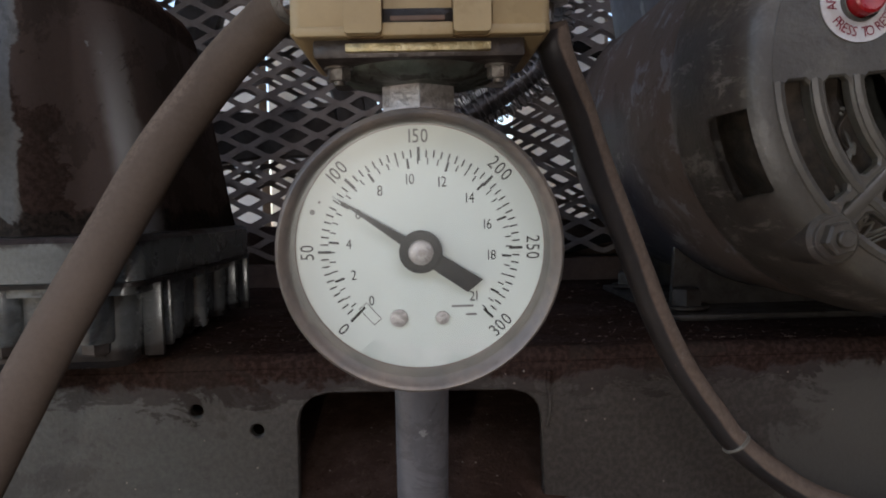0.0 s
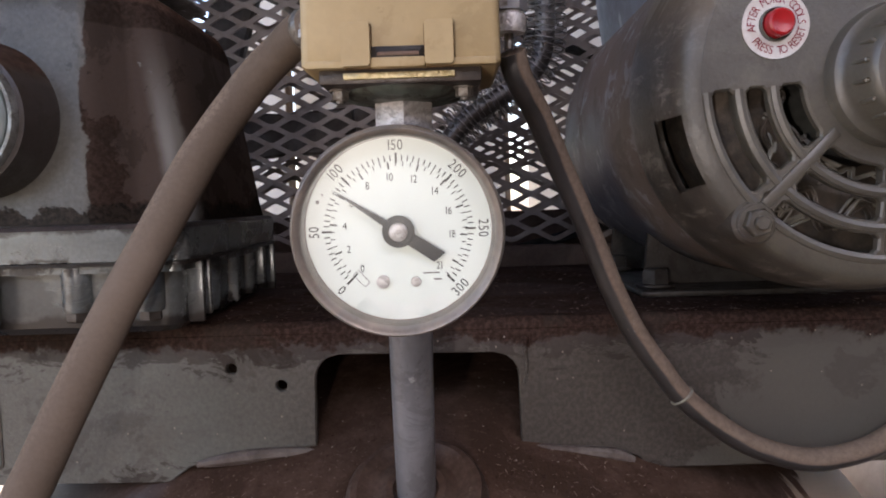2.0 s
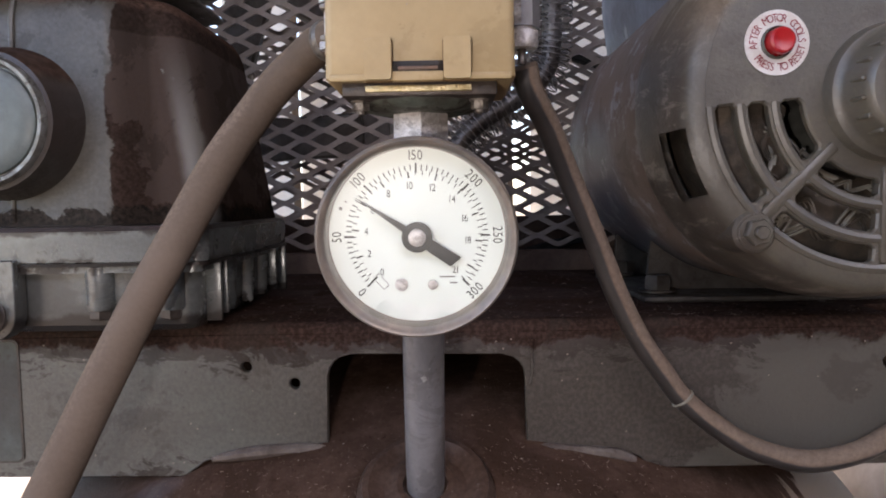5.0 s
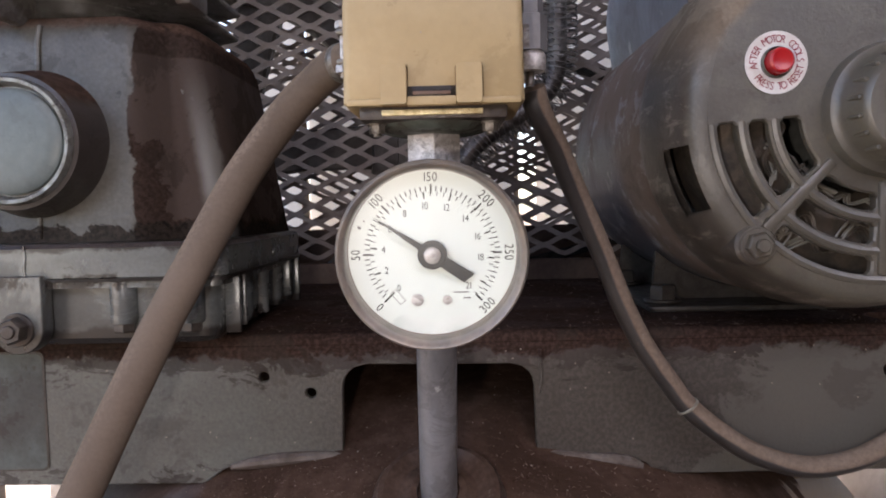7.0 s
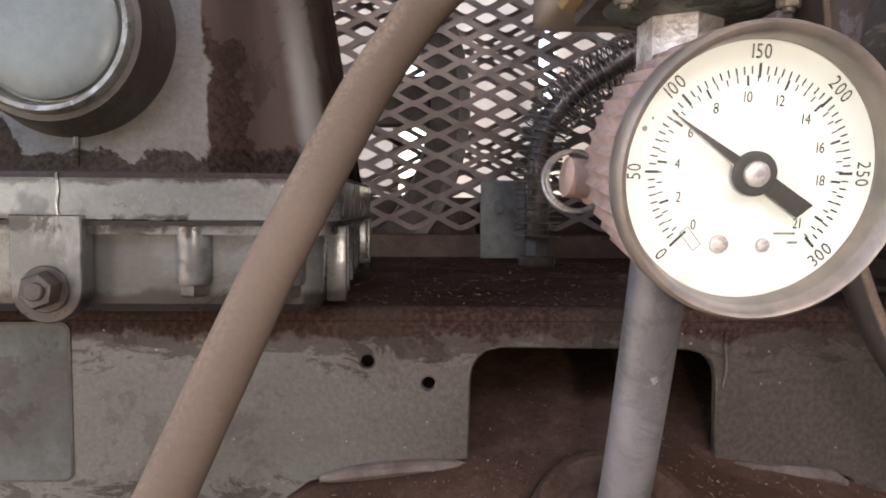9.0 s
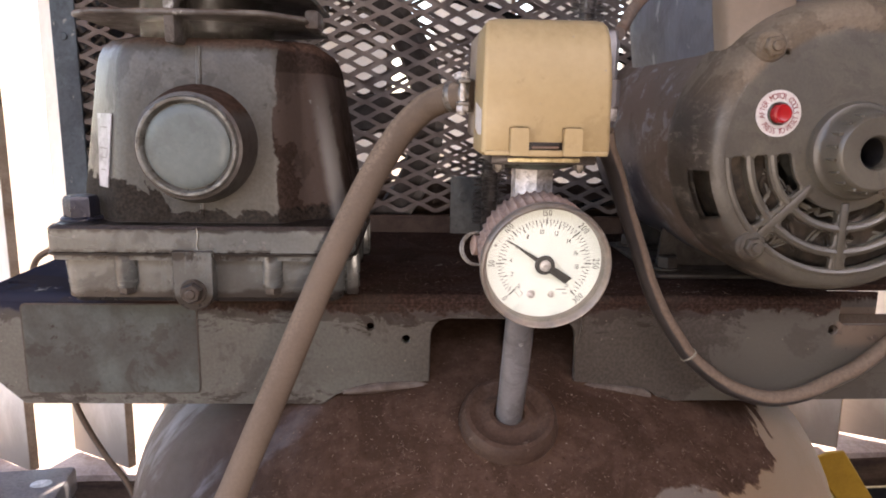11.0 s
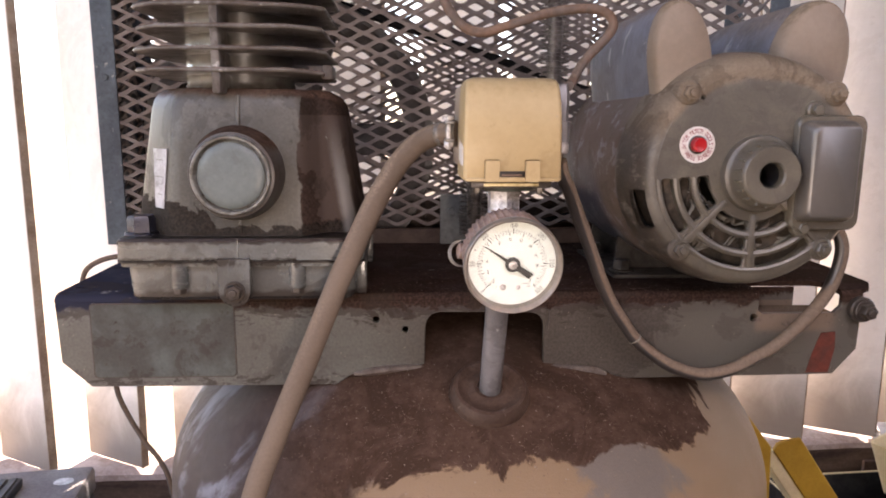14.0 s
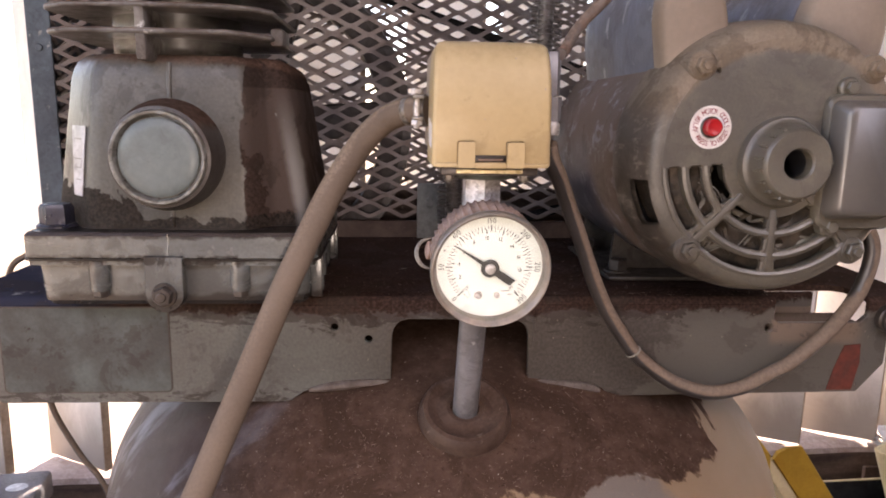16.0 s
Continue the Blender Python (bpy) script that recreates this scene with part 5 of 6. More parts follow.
def glyph(ch):
    """The built-in font's character as a flat mesh, height 1 for capitals, centred on its width."""
    if ch not in GLYPHS:
        cu = bpy.data.curves.new("glyph", "FONT")
        cu.body = ch
        cu.resolution_u = 3
        ob = bpy.data.objects.new("glyph", cu)
        scene.collection.objects.link(ob)
        bpy.context.view_layer.update()
        me = bpy.data.meshes.new_from_object(ob.evaluated_get(bpy.context.evaluated_depsgraph_get()))
        xs = [v.co.x for v in me.vertices] or [0, 0.3]
        w0, w1 = min(xs), max(xs)
        for v in me.vertices:
            v.co = ((v.co.x - (w0 + w1) / 2) / 0.70, v.co.y / 0.70, 0)
        bpy.data.objects.remove(ob)
        bpy.data.curves.remove(cu)
        GLYPHS[ch] = (me, (w1 - w0) / 0.70)
    return GLYPHS[ch]


def stamp(bm, ch, m):
    b = bmesh.new()
    b.from_mesh(glyph(ch)[0])
    return merge(bm, b, m)


def ring_text(bm, text, r, size, a0, a1, over, m):
    """Letters along a circle from angle a0 to a1; over: feet towards the centre."""
    for k, ch in enumerate(text):
        if ch == " ":
            continue
        a = a0 + (a1 - a0) * (k + 0.5) / len(text)
        x, y = polar(a, r)
        turn = a - 90 if over else a + 90
        stamp(bm, ch, m @ pose(x, y, 0, 0, 0, turn) @ Matrix.Diagonal((size * 0.82, size, 1, 1)) @ pose(0, -0.5, 0))


def word(bm, text, size, m, narrow=0.8):
    """A short word centred at the origin of m."""
    widths = [glyph(c)[1] * narrow + 0.16 for c in text]
    x = -sum(widths) / 2
    for c, w in zip(text, widths):
        stamp(bm, c, m @ Matrix.Diagonal((size, size, 1, 1)) @ pose(x + w / 2, -0.5, 0) @ Matrix.Diagonal((narrow, 1, 1, 1)))
        x += w


# ---- gauge, switch, pipe ----
GC = Vector((-0.0100, -0.1190, 1.4672))


def build_pipe():
    pipe = thing("riser_pipe", BOSS, "grey galvanised riser pipe screwed into the tank boss", "pipe")
    top = Vector((-0.0105, -0.0690, 1.4660))
    bm = bmesh.new()
    sweep(bm, spline([BOSS + Vector((0, 0.0015, -0.004)), BOSS.lerp(top, 0.25) + Vector((0, -0.002, 0)), BOSS.lerp(top, 0.6) + Vector((0, -0.002, 0)), top], 8), 0.0083, 24)
    part("tube", bm, M_PIPE, pipe)
    d = (top - BOSS).normalized()
    bm = bmesh.new()
    sweep(bm, spline([BOSS + d * 0.004 + Vector((math.cos(a), math.sin(a) * 0.95, 0.33 * math.sin(a))) * 0.0090 for a in np.linspace(0, 6.2, 14)], 3), 0.0013, 8, True, 0.5)
    part("sealant", bm, M_DECK, pipe, "crumbly thread sealant")
    tee = top
    bm = bmesh.new()
    rod(bm, tee + Vector((0, 0, -0.016)), tee + Vector((0, 0, 0.016)), 0.0125, 24, 0.001)
    rod(bm, tee + Vector((-0.018, 0, 0)), tee + Vector((0.012, 0, 0)), 0.0115, 24, 0.001)
    rod(bm, tee, tee + Vector((0, -0.014, 0)), 0.0110, 24, 0.001)
    part("cross_fitting", bm, M_PIPE, pipe, "pipe cross behind the gauge")
    bm = bmesh.new()
    lathe(bm, [(0, 0.0), (0.0113, 0.0), (0.0113, 0.0265), (0.0098, 0.0285), (0, 0.0285)], Matrix.Translation((-0.0102, -0.0715, 1.4835)) @ pose(0, 0, 0, 0, 0, 33), 6)
    part("hex_nipple", bm, M_NUT, pipe, "scratched bright hexagon nipple")
    # relief valve with a pull ring
    rv = thing("relief_valve", tee + Vector((-0.018, 0, 0)), "small brass relief valve with a wire pull ring", "valve")
    bm = bmesh.new()
    lathe(bm, [(0, 0), (0.007, 0), (0.007, 0.006), (0.0055, 0.007), (0.0055, 0.013), (0.003, 0.014), (0, 0.014)], frame_to(tee + Vector((-0.017, 0, 0.001)), (-1, -0.15, 0.1)), 20)
    part("valve_body", bm, M_GAUGE_CASE, rv)
    bm = bmesh.new()
    c = tee + Vector((-0.0285, -0.005, 0.001))
    for s in (0, 0.0011):
        sweep(bm, [c + Vector((0.0082 * math.cos(a) + s, 0.003 * math.sin(a), 0.0082 * math.sin(a))) for a in np.linspace(0, 2 * math.pi, 33)], 0.0007, 8)
    part("pull_ring", bm, M_BOLT, rv, "double wire ring")


def build_gauge():
    g = thing("pressure_gauge", GC, "round pressure gauge with a white dial and a ribbed tan case", "pressure gauge")
    f = Matrix.Translation(GC) @ pose(0, 0, 0, 8, 0, 1.0) @ UPRIGHT
    bm = bmesh.new()
    n = 132
    b = bmesh.new()
    rows = []
    for h, r, amp in ((-0.034, 0.0215, 0), (-0.0335, 0.0262, 0.0), (-0.032, 0.0282, 0.0009), (-0.018, 0.0288, 0.0010), (-0.0045, 0.0290, 0.0010), (-0.004, 0.0275, 0)):
        rows.append([b.verts.new((*polar(360 * k / n, r + (amp if k % 3 == 1 else -amp * 0.4)), h)) for k in range(n)])
    for a, c in zip(rows, rows[1:]):
        for k in range(n):
            b.faces.new((a[k], a[(k + 1) % n], c[(k + 1) % n], c[k]))
    b.faces.new(rows[0][::-1])
    merge(bm, b, f)
    part("case", bm, M_GAUGE_CASE, g, "ribbed dusty tan case", 60)
    bm = bmesh.new()
    lathe(bm, [(0.0280, -0.005), (0.0302, -0.0048), (0.0310, -0.0030), (0.0311, 0.0010), (0.0307, 0.0026), (0.0301, 0.0033), (0.0294, 0.0030), (0.0285, 0.0010), (0.0277, -0.0030), (0.0276, -0.0050)], f, 120)
    part("bezel", bm, M_BEZEL, g, "worn dark bezel with tan grime", 50)
    bm = bmesh.new()
    lathe(bm, [(0, -0.0046), (0.0280, -0.0046)], f, 96)
    part("dial", bm, M_DIAL, g, "white dial with a black scale")
    dial = bpy.data.objects["dial"]
    lay = f @ pose(0, 0, -0.00445)
    bm = bmesh.new()

    def bar(a, r0, r1, w):
        m = lay @ pose(0, 0, 0, 0, 0, a)
        b2 = bmesh.new()
        b2.faces.new([b2.verts.new(p) for p in ((r0, -w / 2, 0), (r1, -w / 2, 0), (r1, w / 2, 0), (r0, w / 2, 0))])
        merge(bm, b2, m)
    for k in range(61):
        a = 225 - 270 * k / 60
        big = k % 10 == 0
        bar(a, 0.0205 if not big else 0.0198, 0.0222 if not big else 0.0228, 0.00034 if not big else 0.0006)
    for k in range(43):
        a = 225 - 270 * k / 42.2
        big = k % 4 == 0
        bar(a, 0.0182 if big else 0.0190, 0.0204, 0.00050 if big else 0.00028)
    part("scale", bm, M_BLACK_INK, dial, "", None)
    bm = bmesh.new()
    for k in range(7):
        a = 225 - 45 * k
        x, y = polar(a, 0.0252)
        turn = a - 90
        if k in (0, 6):
            turn = a - 90 + (180 if k == 0 else 0) if k == 0 else a + 90
        word(bm, str(50 * k), 0.0030, lay @ pose(x, y, 0, 0, 0, turn))
    for k in range(11):
        v = 2 * k
        a = 225 - 270 * v / 21.1
        x, y = polar(a, 0.0160)
        if v == 20:
            x, y, v = *polar(-43, 0.0160), 21
        word(bm, str(v), 0.0023, lay @ pose(x, y, 0))
    part("numerals", bm, M_BLACK_INK, dial, "", None)
    # small marks: outline by the zero, unreadable unit lines as bars
    bm = bmesh.new()
    m = lay @ pose(*polar(231, 0.0186), 0, 0, 0, -50)
    for x0, x1, y0, y1 in ((-0.0026, 0.0026, 0.0010, 0.0012), (-0.0026, 0.0026, -0.0012, -0.0010), (-0.0026, -0.0024, -0.0012, 0.0012), (0.0024, 0.0026, -0.0012, 0.0012)):
        b2 = bmesh.new()
        b2.faces.new([b2.verts.new((x, y, 0)) for x, y in ((x0, y0), (x1, y0), (x1, y1), (x0, y1))])
        merge(bm, b2, m)
    for x, y, w, h in ((0.0092, -0.0132, 0.0050, 0.0005), (0.0112, -0.0152, 0.0024, 0.0005)):
        b2 = bmesh.new()
        b2.faces.new([b2.verts.new((x + p * w / 2, y + q * h / 2, 0)) for p, q in ((-1, -1), (1, -1), (1, 1), (-1, 1))])
        merge(bm, b2, lay)
    part("unit_marks", bm, M_GREY_INK, dial, "", None)
    bm = bmesh.new()
    lathe(bm, [(0.0016, 0), (0.0015, 0.0005), (0.0010, 0.0007), (0, 0.0007)], lay @ pose(0.0046, -0.0158, 0), 24)
    part("dial_screw", bm, M_NUT, dial, "flat grey screw head")
    bm = bmesh.new()
    lathe(bm, [(0.0021, 0), (0.0020, 0.0006), (0.0014, 0.0009), (0, 0.0009)], lay @ pose(-0.0053, -0.0156, 0), 24)
    part("dial_screw", bm, M_NUT, dial, "flat grey screw head")
    bm = bmesh.new()
    for p, r in ((polar(159, 0.0252), 0.0006), (polar(153, 0.0246), 0.0003)):
        lathe(bm, [(0, 0.00002), (r, 0.0)], lay @ pose(*p, 0), 12)
    part("speck", bm, M_GREY_INK, dial, "", None)
    # A grey-green crescent along the dial's lower edge.
    bm = bmesh.new()
    stain = [polar(a, 0.0276) for a in np.linspace(238, 304, 20)] + [polar(a, 0.0226 + 0.0016 * noise.noise(Vector((a * 0.09, 0, 0)))) for a in np.linspace(300, 242, 20)]
    b2 = bmesh.new()
    b2.faces.new([b2.verts.new((x, y, 0)) for x, y in stain])
    merge(bm, b2, f @ pose(0, 0, -0.00452))
    part("stain", bm, M_CRESCENT, dial, "grey-green crescent on the dial", None)
    # pointer
    at = f @ pose(0, 0, -0.0026, 0, 0, 146)
    bm = bmesh.new()
    sheet(bm, [[(0.0228, 0.0), (0.0, 0.0013), (-0.0040, 0.0011), (-0.0044, 0.0019), (-0.0138, 0.0021), (-0.0150, -0.0021), (-0.0044, -0.0019), (-0.0040, -0.0011), (0.0, -0.0013)]], 0.0004, at)
    lathe(bm, [(0, 0.0), (0.0048, 0.0), (0.0048, 0.0007), (0.0040, 0.0010), (0, 0.0010)], at, 32)
    part("pointer", bm, M_BLACK_INK, g, "black pointer with a broad tail", None)
    bm = bmesh.new()
    lathe(bm, [(0, 0.0024), (0.0020, 0.0023), (0.0027, 0.0018), (0.0028, 0.0008)], at, 24)
    part("pointer_hub", bm, M_NUT, g, "small pale metal hub")
    bm = bmesh.new()
    lathe(bm, [(0, 0.0006), (0.0281, 0.0004)], f, 64)
    ob = part("lens", bm, glass_material("gauge_glass"), g, "clear dusty window")
    ob.visible_shadow = False


def build_switch():
    s = thing("pressure_switch", (-0.0100, -0.070, 1.510), "pressure switch in a dirty yellow cover on a dark base", "pressure switch")
    x0, x1, y0, y1 = -0.0402, 0.0225, -0.1010, -0.0020
    bm = bmesh.new()
    loft(bm, [ring_section(z, x0 + e, x1 - e, y0 + e * 0.7 + d, -0.0520, 0.0028) for z, e, d in
              ((1.5180, 0.0012, 0.0), (1.5192, 0.0, 0.0), (1.5520, 0.0004, 0.0002), (1.5640, 0.0008, 0.0014), (1.5740, 0.0012, 0.0046), (1.5795, 0.0018, 0.0080), (1.5818, 0.0034, 0.0098), (1.5828, 0.0060, 0.0120))])
    part("cover", bm, M_YELLOW, s, "yellow sheet cover with grimy edges", 40)
    bm = bmesh.new()
    loft(bm, [ring_section(z, x0 + 0.0005 + e, x1 - 0.0005 - e, -0.0522, y1 - e, 0.0028) for z, e in ((1.5232, 0.004), (1.5245, 0.0015), (1.5265, 0.0), (1.5788, 0.001), (1.5810, 0.0035))])
    part("rear_box", bm, M_SWITCH_BOX, s, "paler grey metal rear half of the box with rust stains", 40)
    cover = bpy.data.objects["cover"]
    for dx in (-1, 1):
        cx = -0.0095 + dx * 0.0128
        bm = bmesh.new()
        sheet(bm, [rounded(0.0088, 0.0132, 0.0010, cx, 1.5246)], 0.0046, Matrix.Translation((0, y0 + 0.0006, 0)) @ UPRIGHT, 0.0009)
        part("hinge_lug", bm, M_YELLOW, cover)
        bm = bmesh.new()
        sheet(bm, [rounded(0.0095, 0.0139, 0.0012, cx, 1.5246)], 0.0012, Matrix.Translation((0, y0 + 0.0008, 0)) @ UPRIGHT)
        part("grime_line", bm, M_GRIME_EDGE, cover, "brown grime caught round the lug")
    bm = bmesh.new()
    add_box(bm, -0.0180, -0.0010, y0 - 0.0026, y0 + 0.001, 1.5176, 1.5208, 0.0007)
    part("lug_bridge", bm, M_YELLOW, cover)
    bm = bmesh.new()
    add_box(bm, x0 + 0.0015, x1 - 0.0015, y0 - 0.0012, y0 + 0.002, 1.5180, 1.5203, 0.0005)
    part("cover_lip", bm, M_YELLOW, cover)
    # A black plate stands in for the shade inside the slot.
    bm = bmesh.new()
    add_box(bm, -0.0179, -0.0011, y0 - 0.0007, y0 + 0.002, 1.5208, 1.5244, 0.0003)
    part("latch_slot", bm, M_GASKET, cover, "latch slot, its inner shade drawn as a black plate")
    bm = bmesh.new()
    add_box(bm, -0.0160, -0.0030, y0 - 0.0012, y0 + 0.002, 1.5214, 1.5226, 0.0003)
    part("latch_tongue", bm, M_TUBE, cover)
    bm = bmesh.new()
    sheet(bm, [[(-0.0965, 1.5240), (-0.0640, 1.5300), (-0.0640, 1.5435), (-0.0965, 1.5395)]], 0.0004, Matrix.Translation((x0 + 0.0001, 0, 0)) @ pose(0, 0, 0, 0, 0, 90) @ UPRIGHT)
    part("side_sticker", bm, M_WHITE_LABEL, cover, "white sticker on the side")
    bm = bmesh.new()
    add_box(bm, -0.0350, 0.0165, -0.0985, -0.0520, 1.5135, 1.5185, 0.001)
    part("base", bm, M_GREASY, s, "dark grimy base plate")
    bm = bmesh.new()
    add_box(bm, -0.0270, 0.0080, -0.1002, -0.0965, 1.5148, 1.5168, 0.0003)
    part("brass_strip", bm, M_BRASS, s, "bright brass edge strip")
    bm = bmesh.new()
    lathe(bm, [(0, 1.5103), (0.0150, 1.5103), (0.0190, 1.5112), (0.0215, 1.5127), (0.0220, 1.5135), (0, 1.5135)], Matrix.Translation((-0.0095, -0.0745, 0)), 48)
    part("diaphragm_housing", bm, M_GREEN_CAST, s, "greenish cast diaphragm housing")
    for x in (-0.0300, 0.0110):
        bm = bmesh.new()
        bolt(bm, (x, -0.088, 1.5135), (0, 0, -1), 0.0030, 0.0036, 1.2, 0.6)
        part("base_screw", bm, M_BOLT, s)
    # unloader fittings on the flank
    u = thing("unloader_valve", (0.029, -0.070, 1.53), "grey unloader valve of stacked hexagon fittings", "valve")
    bm = bmesh.new()
    lathe(bm, [(0, 1.5560), (0.0052, 1.5560), (0.0055, 1.5750), (0.0045, 1.5765), (0.0045, 1.5800), (0, 1.5800)], Matrix.Translation((0.0278, -0.068, 0)), 6)
    part("upper_nut", bm, M_PIPE, u)
    bm = bmesh.new()
    lathe(bm, [(0, 1.5420), (0.0068, 1.5420), (0.0068, 1.5555), (0, 1.5560)], Matrix.Translation((0.0278, -0.068, 0)), 6)
    part("valve_body", bm, M_PIPE, u)
    bm = bmesh.new()
    lathe(bm, [(0, 1.5345), (0.0055, 1.5345), (0.0062, 1.5360), (0.0062, 1.5405), (0.0050, 1.5420), (0, 1.5420)], Matrix.Translation((0.0278, -0.068, 0)), 24)
    part("lower_nut", bm, M_NUT, u)
    bm = bmesh.new()
    rod(bm, (0.0278, -0.068, 1.5345), (0.0278, -0.068, 1.5290), 0.0016, 10)
    add_box(bm, 0.0214, 0.0278, -0.074, -0.062, 1.5420, 1.5520, 0.001)
    part("stem", bm, M_BOLT, u)
    # cable clamp where the conduit enters
    c = thing("cable_clamp", (-0.047, -0.062, 1.545), "zinc cable clamp with two screws on the switch flank", "cable clamp")
    bm = bmesh.new()
    lathe(bm, [(0.0082, 0), (0.0092, 0.0), (0.0094, 0.001), (0.0094, 0.005), (0.0090, 0.006), (0.0082, 0.006)], frame_to((-0.0400, -0.0430, 1.5470), (-1, 0.35, -0.05)), 28)
    part("clamp_body", bm, M_BOLT, c)
    for y in (-0.0545, -0.0315):
        bm = bmesh.new()
        rod(bm, (-0.0465, y, 1.5365), (-0.0465, y, 1.5575), 0.0015, 10)
        hex_head(bm, (-0.0465, y, 1.5565), (0, 0, 1), 0.0034, 0.0028, 10)
        hex_head(bm, (-0.0465, y, 1.5385), (0, 0, 1), 0.0036, 0.0032, 25)
        part("clamp_screw", bm, M_NUT, c)
    bm = bmesh.new()
    for za in (1.5535, 1.5415):
        add_box(bm, -0.0492, -0.0425, -0.0580, -0.0280, za, za + 0.0022, 0.0008)
    part("clamp_bar", bm, M_BOLT, c)


HOSE = [(-0.0400, -0.0430, 1.5470), (-0.0520, -0.0340, 1.5465), (-0.0640, -0.0220, 1.5415), (-0.0750, -0.0200, 1.5320), (-0.0845, -0.0220, 1.5200), (-0.0968, -0.0300, 1.5000), (-0.1068, -0.0370, 1.4800),
        (-0.1163, -0.0442, 1.4600), (-0.1254, -0.0523, 1.4400), (-0.1335, -0.0604, 1.4200), (-0.1417, -0.0674, 1.4000), (-0.1499, -0.0732, 1.3800), (-0.1584, -0.0790, 1.3600), (-0.1666, -0.0848, 1.3400),
        (-0.1780, -0.0960, 1.3100), (-0.1900, -0.1100, 1.2600), (-0.2050, -0.1300, 1.1800), (-0.2100, -0.1500, 1.0500)]
CABLE = [(0.0290, -0.0640, 1.5290), (0.0320, -0.0600, 1.5200), (0.0400, -0.0490, 1.5080), (0.0500, -0.0360, 1.4890), (0.0590, -0.0290, 1.4710), (0.0670, -0.0240, 1.4530), (0.0750, -0.0210, 1.4340), (0.0850, -0.0190, 1.4150),
         (0.0960, -0.0180, 1.3990), (0.1050, -0.0175, 1.3870), (0.1190, -0.0175, 1.3750), (0.1360, -0.0175, 1.3640), (0.1600, -0.0175, 1.3570), (0.1830, -0.0175, 1.3600), (0.2010, -0.0175, 1.3690), (0.2200, -0.0175, 1.3800),
         (0.2435, -0.0180, 1.4030), (0.2600, -0.0180, 1.4280), (0.2665, -0.0180, 1.4540), (0.2645, -0.0150, 1.4700), (0.2560, -0.0080, 1.4850)]


def build_lines():
    bm = bmesh.new()
    sweep(bm, spline(HOSE, 14), 0.0081, 28, True, 0.02)
    hose = thing("conduit_hose", HOSE[-1], "thick dusty grey-brown hose hanging from the switch clamp", "hose")
    part("hose", bm, M_HOSE, hose)
    bm = bmesh.new()
    lathe(bm, [(0.0078, 0.0), (0.0083, 0.0), (0.0086, 0.0008), (0.0086, 0.0030), (0.0083, 0.0038), (0.0078, 0.0038)], frame_to((-0.0490, -0.0362, 1.5467), (-0.80, 0.58, -0.10)), 28)
    part("end_ferrule", bm, M_BOLT, hose, "dull metal ferrule at the hose end")
    bm = bmesh.new()
    sweep(bm, spline(CABLE, 12), 0.0051, 20, True, 0.03)
    solo("motor_cable", bm, M_CABLE, "black dusty power cable hanging in a loop to the motor", "cable")
    bm = bmesh.new()
    sweep(bm, [Vector((0.1050, -0.0175, 1.3870)) + Vector((0.0040 * math.cos(a), 0.0053 * math.sin(a), 0.0040 * math.cos(a) * 0.8)) for a in np.linspace(0, 2 * math.pi, 17)], 0.0007, 6)
    solo("cable_tie", bm, M_WIRE, "thin pale tie round the black cable", "cable tie")
    # thin rusty tube above the switch
    bm = bmesh.new()
    sweep(bm, spline([(0.0330, -0.066, 1.5790), (0.0400, -0.045, 1.5830), (0.0520, -0.032, 1.5990), (0.0690, -0.030, 1.6170), (0.0715, -0.030, 1.6260), (0.0640, -0.030, 1.6330), (0.0480, -0.030, 1.6345), (0.0240, -0.030, 1.6310), (0.0, -0.030, 1.6235),
                      (-0.0200, -0.030, 1.6175), (-0.0330, -0.030, 1.6200), (-0.0430, -0.030, 1.6290), (-0.0500, -0.028, 1.6420), (-0.0600, -0.020, 1.6700), (-0.0900, 0.0, 1.72), (-0.136, 0.03, 1.755)], 10), 0.0034, 14, True, 0.05)
    solo("unloader_tube", bm, M_TUBE, "thin dusty brown tube bent above the pressure switch", "tube")
    # thin wire under the deck
    bm = bmesh.new()
    sweep(bm, spline([(-0.372, 0.15, 1.3600), (-0.371, 0.15, 1.3200), (-0.369, 0.15, 1.2856), (-0.361, 0.15, 1.2610), (-0.345, 0.15, 1.2290), (-0.331, 0.15, 1.2076), (-0.322, 0.15, 1.1790), (-0.318, 0.16, 1.1000), (-0.330, 0.18, 0.9000)], 12), 0.0026, 10)
    solo("wire", bm, M_CABLE, "thin grey wire hanging under the deck end", "wire")
    bm = bmesh.new()
    sweep(bm, spline([(-0.372, 0.15, 1.3600), (-0.393, 0.15, 1.3850), (-0.391, 0.15, 1.4080), (-0.377, 0.15, 1.4190), (-0.358, 0.15, 1.4240), (-0.335, 0.155, 1.4238), (-0.310, 0.17, 1.4238)], 12), 0.0026, 10)
    solo("wire_loop", bm, M_CABLE, "thin dark wire lying over the deck end", "wire")


COIL = [(-0.0045, 0.1820, 1.4400), (-0.0045, 0.1820, 1.4650), (-0.0040, 0.1820, 1.4900), (0.0030, 0.1820, 1.5150), (0.0210, 0.1825, 1.5350), (0.0450, 0.1830, 1.5500), (0.0660, 0.1830, 1.5660), (0.0745, 0.1830, 1.5850),
        (0.0755, 0.1830, 1.6200), (0.0745, 0.1830, 1.6700), (0.0630, 0.1830, 1.7200), (0.0200, 0.1700, 1.7600), (-0.0800, 0.1000, 1.7650), (-0.1360, 0.0600, 1.7600)]


